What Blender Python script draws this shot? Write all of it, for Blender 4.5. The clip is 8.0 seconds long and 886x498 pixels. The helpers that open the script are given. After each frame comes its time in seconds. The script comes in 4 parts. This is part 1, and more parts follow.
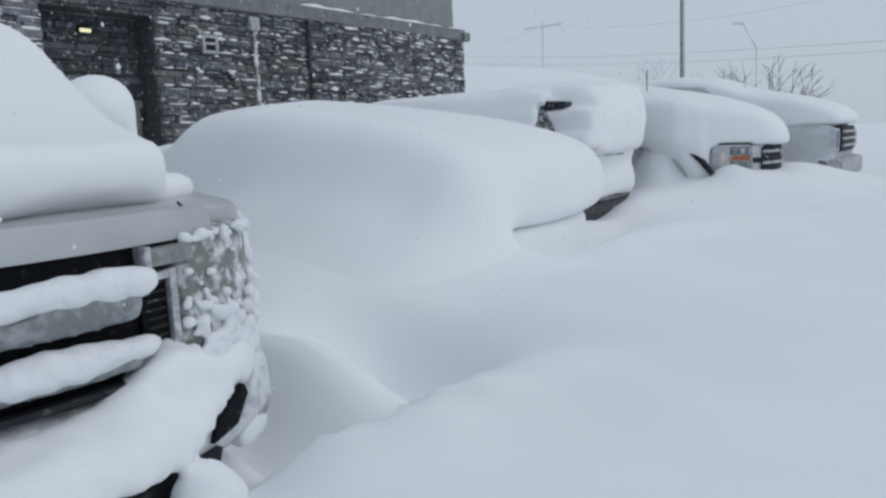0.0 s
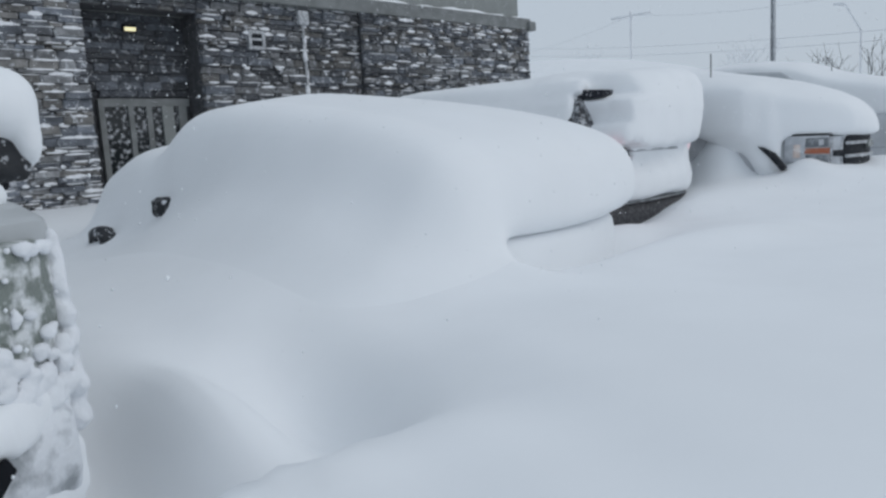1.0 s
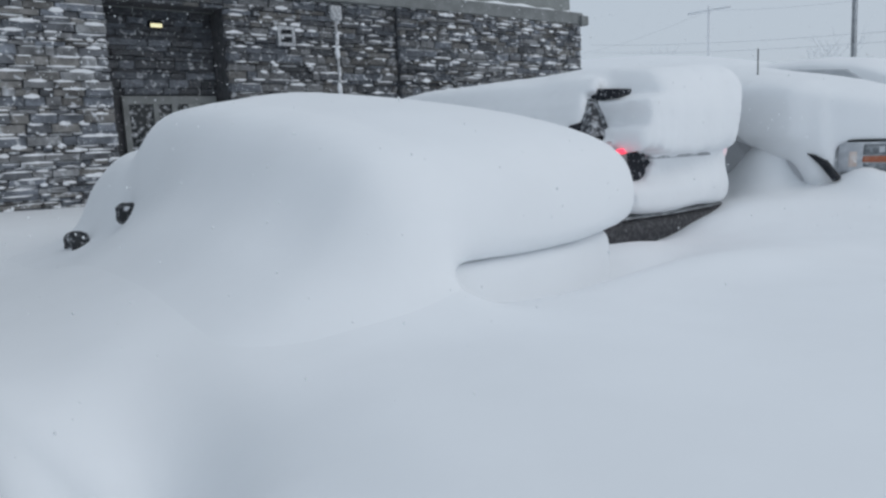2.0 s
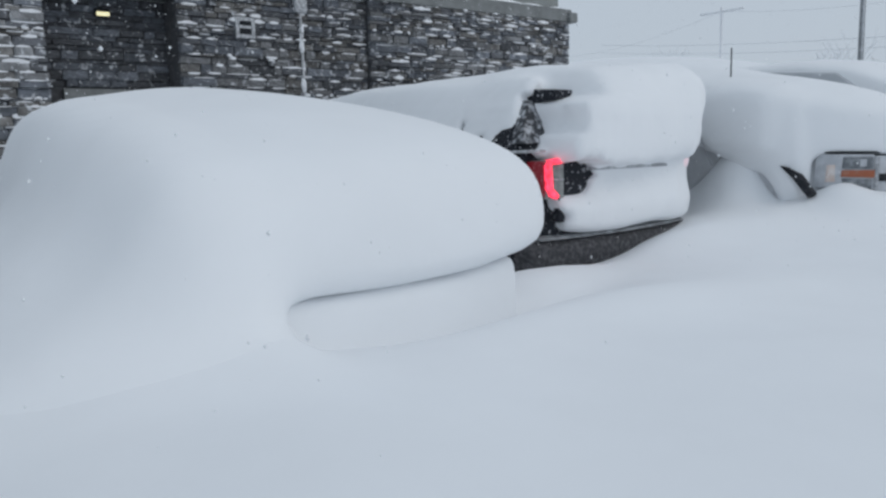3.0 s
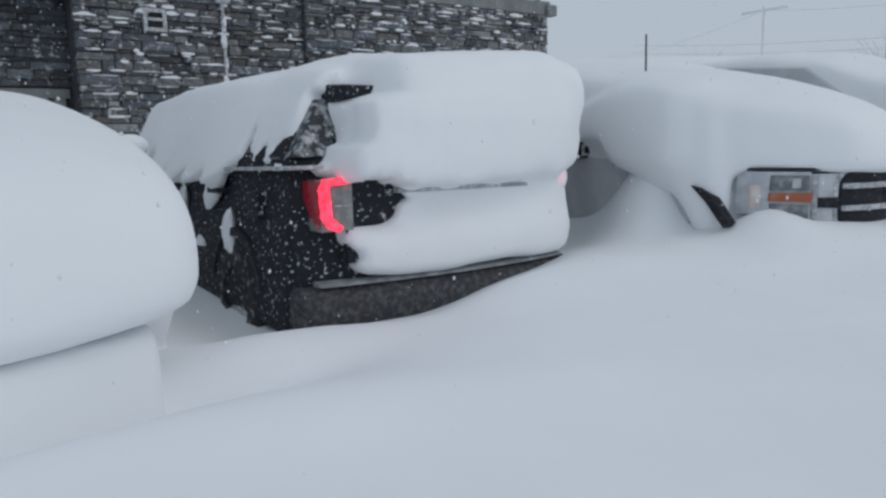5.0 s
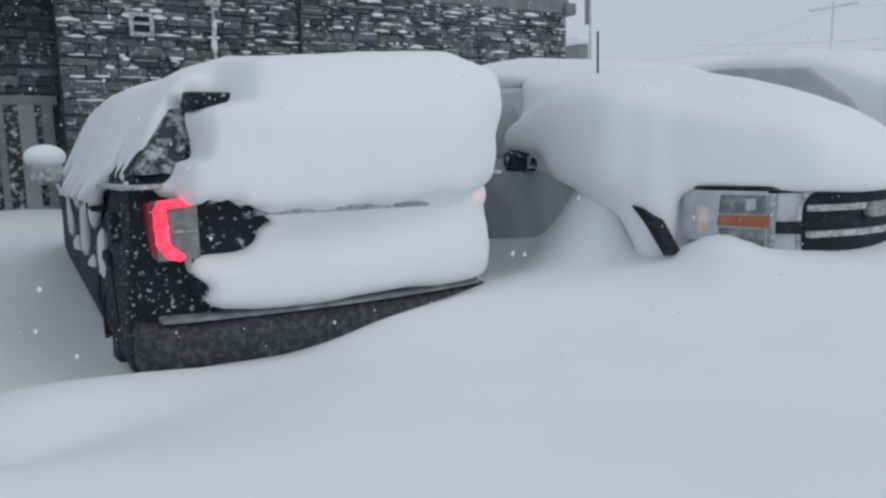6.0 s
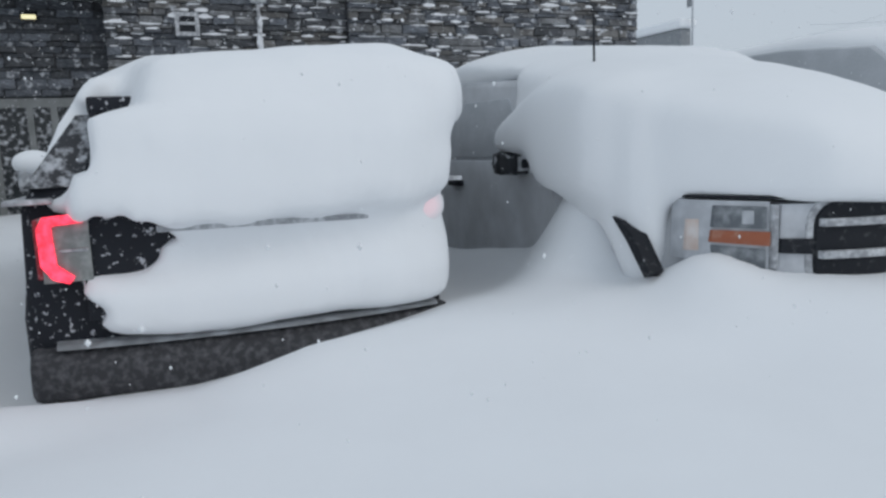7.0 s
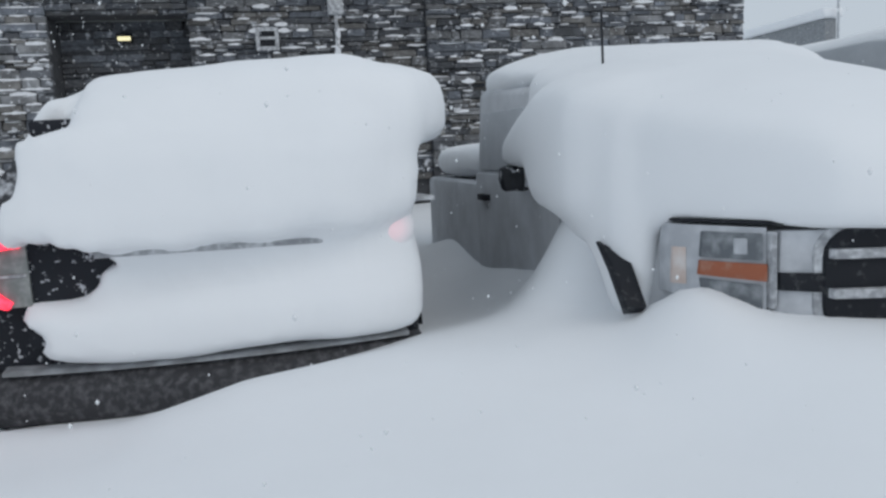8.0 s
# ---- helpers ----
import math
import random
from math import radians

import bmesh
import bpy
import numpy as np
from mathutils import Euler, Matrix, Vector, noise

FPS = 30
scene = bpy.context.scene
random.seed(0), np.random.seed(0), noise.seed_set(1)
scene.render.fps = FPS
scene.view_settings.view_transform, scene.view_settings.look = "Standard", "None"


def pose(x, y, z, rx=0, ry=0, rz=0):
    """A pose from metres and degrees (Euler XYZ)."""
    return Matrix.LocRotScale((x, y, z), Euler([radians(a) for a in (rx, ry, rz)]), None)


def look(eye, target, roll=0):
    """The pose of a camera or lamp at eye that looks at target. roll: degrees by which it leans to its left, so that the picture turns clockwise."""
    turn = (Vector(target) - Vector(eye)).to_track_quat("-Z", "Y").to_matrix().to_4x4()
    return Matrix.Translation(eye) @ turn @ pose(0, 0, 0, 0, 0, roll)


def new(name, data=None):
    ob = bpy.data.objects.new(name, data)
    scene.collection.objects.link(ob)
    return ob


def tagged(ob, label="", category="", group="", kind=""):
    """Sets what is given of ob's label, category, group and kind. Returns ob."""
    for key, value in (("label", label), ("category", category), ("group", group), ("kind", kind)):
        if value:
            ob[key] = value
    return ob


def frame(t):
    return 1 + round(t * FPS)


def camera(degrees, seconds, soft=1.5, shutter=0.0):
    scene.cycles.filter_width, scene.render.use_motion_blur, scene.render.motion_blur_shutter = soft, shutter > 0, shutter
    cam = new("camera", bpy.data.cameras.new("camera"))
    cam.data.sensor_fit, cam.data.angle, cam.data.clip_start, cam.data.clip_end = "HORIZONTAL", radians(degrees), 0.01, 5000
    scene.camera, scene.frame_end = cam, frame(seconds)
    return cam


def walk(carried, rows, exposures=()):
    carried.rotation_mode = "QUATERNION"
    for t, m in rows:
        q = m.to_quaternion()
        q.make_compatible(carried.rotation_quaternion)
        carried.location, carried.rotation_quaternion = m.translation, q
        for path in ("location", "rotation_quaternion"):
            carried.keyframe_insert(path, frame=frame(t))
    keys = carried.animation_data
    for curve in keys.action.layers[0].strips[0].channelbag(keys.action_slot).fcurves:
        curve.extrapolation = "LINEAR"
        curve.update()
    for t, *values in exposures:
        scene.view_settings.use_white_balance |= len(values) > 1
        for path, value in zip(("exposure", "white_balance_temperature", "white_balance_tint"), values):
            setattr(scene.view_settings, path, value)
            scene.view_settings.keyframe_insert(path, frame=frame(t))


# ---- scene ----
cam = camera(61.8, 8.0, soft=2.6)
METRES, EYE, TILT, LEAN, TURN = 9.4, 1.45, 0.0, 0.0, 0.0
ROWS = [
    (0.0, 0.0, 0.0, 0.0, -0.38, -8.19, 2.64),
    (0.5, 0.0391, 0.0423, -0.0053, 1.93, -8.08, 2.67),
    (1.0, 0.0772, 0.0887, -0.0042, 6.49, -8.18, 3.35),
    (2.5, 0.1835, 0.2305, -0.0004, 13.08, -8.09, 2.23),
    (3.0, 0.2192, 0.2873, 0.0014, 13.2, -8.2, 1.77),
    (3.5, 0.2609, 0.3352, 0.0037, 13.28, -8.26, 1.49),
    (4.0, 0.2945, 0.3955, 0.003, 13.83, -8.24, 1.38),
    (4.5, 0.3285, 0.4489, 0.0014, 14.9, -8.14, 1.41),
    (6.0, 0.4605, 0.6135, 0.008, 21.53, -7.64, 1.46),
    (6.5, 0.4945, 0.6579, 0.0084, 24.44, -7.79, 1.55),
    (7.0, 0.526, 0.7145, 0.0128, 29.66, -8.05, 2.24),
    (7.5, 0.561, 0.7594, 0.0139, 34.75, -8.0, 3.0),
    (8.0, 0.5824, 0.806, 0.0154, 39.87, -7.24, 3.2),
]
walk(cam, [(t, pose(0, 0, EYE, TILT, LEAN, TURN) @ pose(METRES * x, METRES * y, METRES * z, 90 + pitch, roll, yaw)) for t, x, y, z, yaw, pitch, roll in ROWS],
     exposures=[(0.0, 0.03, 6500, 10), (2.5, 0.06, 6500, 10), (3.5, -0.03, 6490, 10), (4.5, -0.10, 6480, 10), (6.5, 0.07, 6550, 10), (8.0, 0.12, 6650, 10)])

# ---- world and light ----
world = bpy.data.worlds.new("overcast_sky")
scene.world = world
world.use_nodes = True
wn = world.node_tree
wn.nodes.clear()
sky = wn.nodes.new("ShaderNodeTexSky")
sky.sky_type, sky.sun_disc = "NISHITA", False
sky.sun_elevation, sky.sun_rotation = radians(41), radians(102)
sky.air_density, sky.dust_density = 1.0, 4.0
sky_bg = wn.nodes.new("ShaderNodeBackground")
sky_bg.inputs[1].default_value = 0.008
wn.links.new(sky.outputs[0], sky_bg.inputs[0])
cloud_bg = wn.nodes.new("ShaderNodeBackground")
cloud_bg.inputs[0].default_value = (0.772, 0.885, 1.012, 1)
cloud_bg.inputs[1].default_value = 0.575
add_bg = wn.nodes.new("ShaderNodeAddShader")
wn.links.new(sky_bg.outputs[0], add_bg.inputs[0])
wn.links.new(cloud_bg.outputs[0], add_bg.inputs[1])
w_out = wn.nodes.new("ShaderNodeOutputWorld")
wn.links.new(add_bg.outputs[0], w_out.inputs[0])
sun = new("sun", bpy.data.lights.new("sun", "SUN"))
sun.data.energy, sun.data.angle, sun.data.color = 0.42, radians(40), (1.0, 0.985, 0.965)
sun.matrix_world = look((0, 0, 0), (-0.74, 0.16, -0.66))


# ---- materials ----
def material(name, base, rough=0.6, metal=0.0, vary=0.0, scale=6.0, bump=0.0, bump_scale=40.0, second=None,
             threshold=None, emission=None, strength=0.0, coat=0.0, spec=0.5):
    """Base colour broken up by two scales of noise, with fine relief."""
    m = bpy.data.materials.new(name)
    m.use_nodes = True
    nt = m.node_tree
    b = nt.nodes["Principled BSDF"]
    b.inputs["Roughness"].default_value, b.inputs["Metallic"].default_value = rough, metal
    b.inputs["Base Color"].default_value = (*base, 1)
    b.inputs["Specular IOR Level"].default_value = spec
    b.inputs["Coat Weight"].default_value = coat
    tc = nt.nodes.new("ShaderNodeTexCoord")
    if vary or second:
        n = nt.nodes.new("ShaderNodeTexNoise")
        n.inputs["Scale"].default_value, n.inputs["Detail"].default_value = scale, 8
        nt.links.new(tc.outputs["Object"], n.inputs["Vector"])
        ramp = nt.nodes.new("ShaderNodeValToRGB")
        low, high = threshold or (0.3, 0.7)
        ramp.color_ramp.elements[0].position, ramp.color_ramp.elements[1].position = low, high
        c0 = tuple(c * (1 - vary) for c in base)
        c1 = second or tuple(min(1, c * (1 + vary)) for c in base)
        ramp.color_ramp.elements[0].color, ramp.color_ramp.elements[1].color = (*c0, 1), (*c1, 1)
        nt.links.new(n.outputs["Fac"], ramp.inputs[0])
        nt.links.new(ramp.outputs[0], b.inputs["Base Color"])
    if bump:
        n2 = nt.nodes.new("ShaderNodeTexNoise")
        n2.inputs["Scale"].default_value, n2.inputs["Detail"].default_value = bump_scale, 5
        nt.links.new(tc.outputs["Object"], n2.inputs["Vector"])
        bp = nt.nodes.new("ShaderNodeBump")
        bp.inputs["Strength"].default_value, bp.inputs["Distance"].default_value = bump, 0.02
        nt.links.new(n2.outputs["Fac"], bp.inputs["Height"])
        nt.links.new(bp.outputs[0], b.inputs["Normal"])
    if emission:
        b.inputs["Emission Color"].default_value = (*emission, 1)
        b.inputs["Emission Strength"].default_value = strength
    return m


def stone_material(name, base):
    """Split stone: tone changes from stone to stone, with grain and caught snow grains."""
    m = material(name, base, 0.85, vary=0.45, scale=5, bump=0.8, bump_scale=22)
    nt = m.node_tree
    b = nt.nodes["Principled BSDF"]
    ramp = b.inputs["Base Color"].links[0].from_socket
    info, geo = nt.nodes.new("ShaderNodeObjectInfo"), nt.nodes.new("ShaderNodeNewGeometry")
    add = nt.nodes.new("ShaderNodeMath")
    add.operation = "ADD"
    nt.links.new(info.outputs["Random"], add.inputs[0])
    nt.links.new(geo.outputs["Random Per Island"], add.inputs[1])
    rng_map = nt.nodes.new("ShaderNodeMapRange")
    rng_map.inputs[1].default_value, rng_map.inputs[2].default_value = 0.2, 1.8
    rng_map.inputs[3].default_value, rng_map.inputs[4].default_value = 0.5, 1.7
    nt.links.new(add.outputs[0], rng_map.inputs[0])
    mul = nt.nodes.new("ShaderNodeVectorMath")
    mul.operation = "SCALE"
    nt.links.new(ramp, mul.inputs[0])
    nt.links.new(rng_map.outputs[0], mul.inputs["Scale"])
    tc = [n for n in nt.nodes if n.type == "TEX_COORD"][0]
    n = nt.nodes.new("ShaderNodeTexNoise")
    n.inputs["Scale"].default_value, n.inputs["Detail"].default_value = 9, 6
    nt.links.new(geo.outputs["Position"], n.inputs["Vector"])
    cut = nt.nodes.new("ShaderNodeMapRange")
    cut.inputs[1].default_value, cut.inputs[2].default_value = 0.585, 0.69
    nt.links.new(n.outputs["Fac"], cut.inputs[0])
    mix = nt.nodes.new("ShaderNodeMix")
    mix.data_type = "RGBA"
    nt.links.new(cut.outputs[0], mix.inputs[0])
    nt.links.new(mul.outputs[0], mix.inputs[6])
    mix.inputs[7].default_value = (0.55, 0.57, 0.6, 1)
    nt.links.new(mix.outputs[2], b.inputs["Base Color"])
    return m


SNOW = material("snow", (0.86, 0.88, 0.90), 0.75, vary=0.02, scale=1.3, bump=0.05, bump_scale=9)
SNOW_ROUGH = material("clumped_snow", (0.80, 0.82, 0.85), 0.8, vary=0.05, scale=14, bump=0.5, bump_scale=30)
MORTAR = material("mortar", (0.07, 0.072, 0.078), 0.95, vary=0.3, scale=10, bump=0.5)
STUCCO = material("grey_stucco", (0.26, 0.275, 0.27), 0.9, vary=0.10, scale=3, bump=0.3)
TRIM = material("ledge_grey", (0.20, 0.21, 0.21), 0.85, vary=0.2, scale=4, bump=0.3)
BLACK_PAINT = material("black_paint", (0.022, 0.024, 0.030), 0.6, scale=38, second=(0.5, 0.51, 0.54), threshold=(0.61, 0.675), spec=0.15)
GREY_PAINT = material("slate_paint", (0.50, 0.515, 0.535), 0.8, scale=3.5, second=(0.66, 0.68, 0.71), threshold=(0.35, 0.75), bump=0.1)
WHITE_PAINT = material("white_paint", (0.45, 0.47, 0.48), 0.45, vary=0.1, scale=3, coat=0.3)
DARK_PLASTIC = material("dark_plastic", (0.015, 0.017, 0.022), 0.6, scale=22, second=(0.12, 0.125, 0.13), threshold=(0.58, 0.8), bump=0.2, spec=0.25)
TYRE = material("tyre_rubber", (0.02, 0.02, 0.022), 0.85, scale=18, second=(0.35, 0.36, 0.38), threshold=(0.55, 0.75), bump=0.4)
GLASS_DARK = material("tinted_glass", (0.015, 0.018, 0.02), 0.15, scale=11, second=(0.55, 0.57, 0.6), threshold=(0.5, 0.7))
# frost on the grey pickup's windows, painted shade on the far pickup's cab
FROST_SHADE_GREY = material("frost_and_shade_grey", (0.46, 0.485, 0.51), 0.6, scale=4, second=(0.55, 0.57, 0.6), threshold=(0.4, 0.75), bump=0.2)
FROSTED_TRIM = material("frosted_trim", (0.30, 0.31, 0.33), 0.45, scale=25, second=(0.66, 0.68, 0.7), threshold=(0.4, 0.7), bump=0.2)
LAMP_FRAME = material("lamp_frame", (0.42, 0.44, 0.47), 0.4, scale=9, second=(0.6, 0.62, 0.65), threshold=(0.4, 0.7))
LAMP_GREY = material("clear_lens", (0.20, 0.215, 0.21), 0.25, scale=16, second=(0.34, 0.35, 0.34), threshold=(0.45, 0.7))
LENS = material("dark_lens", (0.12, 0.135, 0.15), 0.2, scale=15, second=(0.32, 0.34, 0.36), threshold=(0.45, 0.75))
BUMPER_CHROME = material("dull_chrome", (0.34, 0.36, 0.38), 0.55, metal=0.1, scale=9, second=(0.76, 0.78, 0.81), threshold=(0.36, 0.54), bump=0.4)
AMBER = material("amber_lens", (0.34, 0.10, 0.045), 0.3, scale=18, second=(0.42, 0.24, 0.18), threshold=(0.5, 0.75))
AMBER_DIM = material("amber_under_frost", (0.55, 0.42, 0.36), 0.5, scale=10, second=(0.66, 0.62, 0.6), threshold=(0.4, 0.7))
CRUSTED = material("snow_crusted_black", (0.014, 0.016, 0.02), 0.6, scale=17, second=(0.62, 0.64, 0.67), threshold=(0.56, 0.66), bump=0.5, bump_scale=30)
CRUSTED_PALE = material("caked_snow_on_chrome", (0.24, 0.255, 0.265), 0.6, scale=30, second=(0.66, 0.68, 0.70), threshold=(0.40, 0.62), bump=0.9, bump_scale=45)
BAR_GREY = material("iced_chrome_bar", (0.20, 0.215, 0.225), 0.5, scale=20, second=(0.38, 0.395, 0.41), threshold=(0.46, 0.70), bump=0.5, bump_scale=40)
CRUSTED_LAMP = material("snow_clumps_on_glass", (0.20, 0.225, 0.205), 0.4, scale=17, second=(0.74, 0.76, 0.77), threshold=(0.44, 0.62), bump=0.7, bump_scale=50)
LAMP_LIT = material("lit_diffuser", (0.8, 0.75, 0.5), 0.5, emission=(1.0, 0.93, 0.55), strength=0.7)
FAR_GREY = material("weathered_grey", (0.26, 0.275, 0.29), 0.8, vary=0.25, scale=8)
FAR_PALE = material("pale_steel", (0.50, 0.52, 0.545), 0.7, vary=0.2, scale=8)
# haze over the distance is put into this pale base colour
FAR_FAINT = material("haze_pale_grey", (0.78, 0.80, 0.83), 0.85, vary=0.08, scale=5)
RED_LAMP = material("red_light", (0.6, 0.02, 0.03), 0.3, emission=(1.0, 0.045, 0.10), strength=1.6)


def uneven_glow(m, scale, low, high):
    """Light that varies through a lens crusted with ice."""
    nt = m.node_tree
    tc, n, r = nt.nodes.new("ShaderNodeTexCoord"), nt.nodes.new("ShaderNodeTexNoise"), nt.nodes.new("ShaderNodeMapRange")
    n.inputs["Scale"].default_value, n.inputs["Detail"].default_value = scale, 4
    r.inputs["From Min"].default_value, r.inputs["From Max"].default_value = 0.36, 0.64
    r.inputs["To Min"].default_value, r.inputs["To Max"].default_value = low, high
    nt.links.new(tc.outputs["Object"], n.inputs["Vector"])
    nt.links.new(n.outputs["Fac"], r.inputs["Value"])
    nt.links.new(r.outputs[0], nt.nodes["Principled BSDF"].inputs["Emission Strength"])


uneven_glow(RED_LAMP, 26, 0.55, 2.1)
# snow that emits red itself, standing in for light coming through it
GLOWING_SNOW = material("snow_with_red_glow", (0.86, 0.86, 0.88), 0.75, emission=(1.0, 0.10, 0.14), strength=0.2)


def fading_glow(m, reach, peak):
    """Emission put into the snow for a lamp shining through it, fading with distance."""
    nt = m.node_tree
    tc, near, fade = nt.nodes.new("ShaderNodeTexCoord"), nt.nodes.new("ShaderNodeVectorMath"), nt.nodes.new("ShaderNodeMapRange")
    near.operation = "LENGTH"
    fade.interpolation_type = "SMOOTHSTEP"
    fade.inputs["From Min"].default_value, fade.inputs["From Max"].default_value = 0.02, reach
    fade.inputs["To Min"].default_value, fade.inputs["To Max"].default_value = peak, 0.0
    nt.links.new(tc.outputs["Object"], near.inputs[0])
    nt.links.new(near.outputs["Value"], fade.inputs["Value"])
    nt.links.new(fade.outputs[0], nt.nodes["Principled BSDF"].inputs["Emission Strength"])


fading_glow(GLOWING_SNOW, 0.125, 0.7)
BLACK_VOID = material("black_grille", (0.008, 0.009, 0.012), 0.8, scale=30, second=(0.06, 0.06, 0.065), threshold=(0.6, 0.75), spec=0.15)
BRANCH = material("dark_twigs", (0.13, 0.13, 0.135), 0.85, vary=0.3, scale=6, second=(0.4, 0.42, 0.44), threshold=(0.45, 0.75))
PILLAR = material("frosted_black_trim", (0.03, 0.032, 0.038), 0.6, scale=20, second=(0.5, 0.52, 0.55), threshold=(0.46, 0.66), bump=0.4)
# snow dust, with the black also lifted in colour for mist in the air
BUMPER_MIST_DUST = material("mist_lifted_dusted_plastic", (0.035, 0.035, 0.04), 0.75, scale=26, second=(0.16, 0.16, 0.17), threshold=(0.45, 0.88), bump=0.2)
STEP_DUST = material("snow_dusted_step", (0.22, 0.23, 0.24), 0.8, scale=8, second=(0.42, 0.44, 0.47), threshold=(0.4, 0.7), bump=0.3)
RED_DARK = material("red_lens", (0.12, 0.008, 0.014), 0.35, emission=(1.0, 0.02, 0.05), strength=0.07, scale=35, second=(0.3, 0.2, 0.22), threshold=(0.55, 0.75))

# ---- the plan: s along the parked row, d towards the building ----
ROW = pose(0, 0, 0, 0, 0, 52.2)


def part(name, bm, mat, parent=None, label="", smooth=True):
    me = bpy.data.meshes.new(name)
    if isinstance(bm, bmesh.types.BMesh):
        bm.to_mesh(me)
        bm.free()
    else:
        me.from_pydata(*bm)
    if smooth:
        me.shade_smooth()
    if smooth == "auto":
        me.set_sharp_from_angle(angle=radians(38))
    me.materials.append(mat)
    ob = new(name, me)
    if parent:
        ob.parent = parent
    if label:
        ob["label"] = label
    return ob


def thing(name, s, d, label, category, group="", turn=0.0, z=0.0):
    ob = new(name)
    ob.matrix_world = ROW @ pose(s, d, z, 0, 0, turn)
    return tagged(ob, label, category, group)


def smax(a, b, k):
    return (a + b + np.sqrt((a - b) ** 2 + k * k)) / 2


def smin(a, b, k):
    return (a + b - np.sqrt((a - b) ** 2 + k * k)) / 2


def step(a, b, v):
    t = np.clip((v - a) / (b - a), 0, 1)
    return t * t * (3 - 2 * t)


def hump(v, c, w):
    return np.exp(-((v - c) / w) ** 2)


def box_sd(x, y, z, c, h, r):
    """Signed distance to a rounded box."""
    qx, qy, qz = np.abs(x - c[0]) - h[0] + r, np.abs(y - c[1]) - h[1] + r, np.abs(z - c[2]) - h[2] + r
    out = np.sqrt(np.maximum(qx, 0) ** 2 + np.maximum(qy, 0) ** 2 + np.maximum(qz, 0) ** 2)
    return out + np.minimum(np.maximum(qx, np.maximum(qy, qz)), 0) - r


def ball_sd(x, y, z, c, r):
    q = np.sqrt(((x - c[0]) / r[0]) ** 2 + ((y - c[1]) / r[1]) ** 2 + ((z - c[2]) / r[2]) ** 2)
    return (q - 1) * min(r)


def wobble(x, y, z, f):
    """A soft unevenness of about one unit."""
    return (np.sin(f * x + 1.3 * np.sin(f * 0.7 * y)) + np.sin(f * 1.3 * y + 0.8 + np.sin(f * z)) + np.sin(f * 1.7 * z + 1.1 * f * x)) / 3


def blob(field, lo, hi, h):
    """The surface where field(x, y, z) is 0, as quads (a surface net on a grid of cells h wide)."""
    ax = [np.arange(a, b + h, h) for a, b in zip(lo, hi)]
    f = field(*np.meshgrid(*ax, indexing="ij"))
    n = f.shape
    total, count = np.zeros((n[0] - 1, n[1] - 1, n[2] - 1, 3)), np.zeros((n[0] - 1, n[1] - 1, n[2] - 1))
    base = np.stack(np.meshgrid(*[np.arange(k - 1) for k in n], indexing="ij"), -1).astype(float)

    def cut(v, o):
        return v[o[0]:n[0] - 1 + o[0], o[1]:n[1] - 1 + o[1], o[2]:n[2] - 1 + o[2]]

    for axis in range(3):
        for p in (0, 1):
            for q in (0, 1):
                o0 = [0, 0, 0]
                o0[(axis + 1) % 3], o0[(axis + 2) % 3] = p, q
                o1 = list(o0)
                o1[axis] = 1
                a, b = cut(f, o0), cut(f, o1)
                hit = (a < 0) != (b < 0)
                t = np.where(hit, a / np.where(hit, a - b, 1), 0)
                at = np.zeros(total.shape)
                at[..., (axis + 1) % 3], at[..., (axis + 2) % 3], at[..., axis] = p, q, t
                total += at * hit[..., None]
                count += hit
    live = count > 0
    index = -np.ones(live.shape, int)
    index[live] = np.arange(live.sum())
    verts = (base[live] + total[live] / count[live][:, None]) * h + np.array(lo)
    faces = []
    for axis in range(3):
        b1, b2 = (axis + 1) % 3, (axis + 2) % 3
        s0, s1 = [slice(None)] * 3, [slice(None)] * 3
        s0[axis], s1[axis] = slice(0, -1), slice(1, None)
        a, b = f[tuple(s0)], f[tuple(s1)]
        i = np.argwhere((a < 0) != (b < 0))
        i = i[(i[:, b1] > 0) & (i[:, b2] > 0) & (i[:, b1] < n[b1] - 1) & (i[:, b2] < n[b2] - 1)]
        ids = []
        for p, q in ((-1, -1), (0, -1), (0, 0), (-1, 0)):
            j = i.copy()
            j[:, b1] += p
            j[:, b2] += q
            ids.append(index[j[:, 0], j[:, 1], j[:, 2]])
        quad = np.stack(ids, 1)
        flip = a[i[:, 0], i[:, 1], i[:, 2]] > 0
        quad[flip] = quad[flip][:, ::-1]
        faces.append(quad)
    return verts.tolist(), [], np.concatenate(faces).tolist()


def bm_box(x0, x1, y0, y1, z0, z1, bevel=0.0, segments=2):
    bm = bmesh.new()
    bmesh.ops.create_cube(bm, size=1, matrix=Matrix.Translation(((x0 + x1) / 2, (y0 + y1) / 2, (z0 + z1) / 2)) @ Matrix.Diagonal((x1 - x0, y1 - y0, z1 - z0, 1)))
    if bevel:
        bmesh.ops.bevel(bm, geom=bm.edges[:], offset=bevel, segments=segments, affect="EDGES", profile=0.5)
    return bm


def finish(name, bm, mat, parent, label, bevel=0.0):
    bmesh.ops.recalc_face_normals(bm, faces=bm.faces[:])
    if bevel:
        sharp = [e for e in bm.edges if len(e.link_faces) == 2 and e.calc_face_angle(0) > 0.6]
        bmesh.ops.bevel(bm, geom=sharp, offset=bevel, segments=2, affect="EDGES", profile=0.5, clamp_overlap=True)
    return part(name, bm, mat, parent, label, smooth="auto")


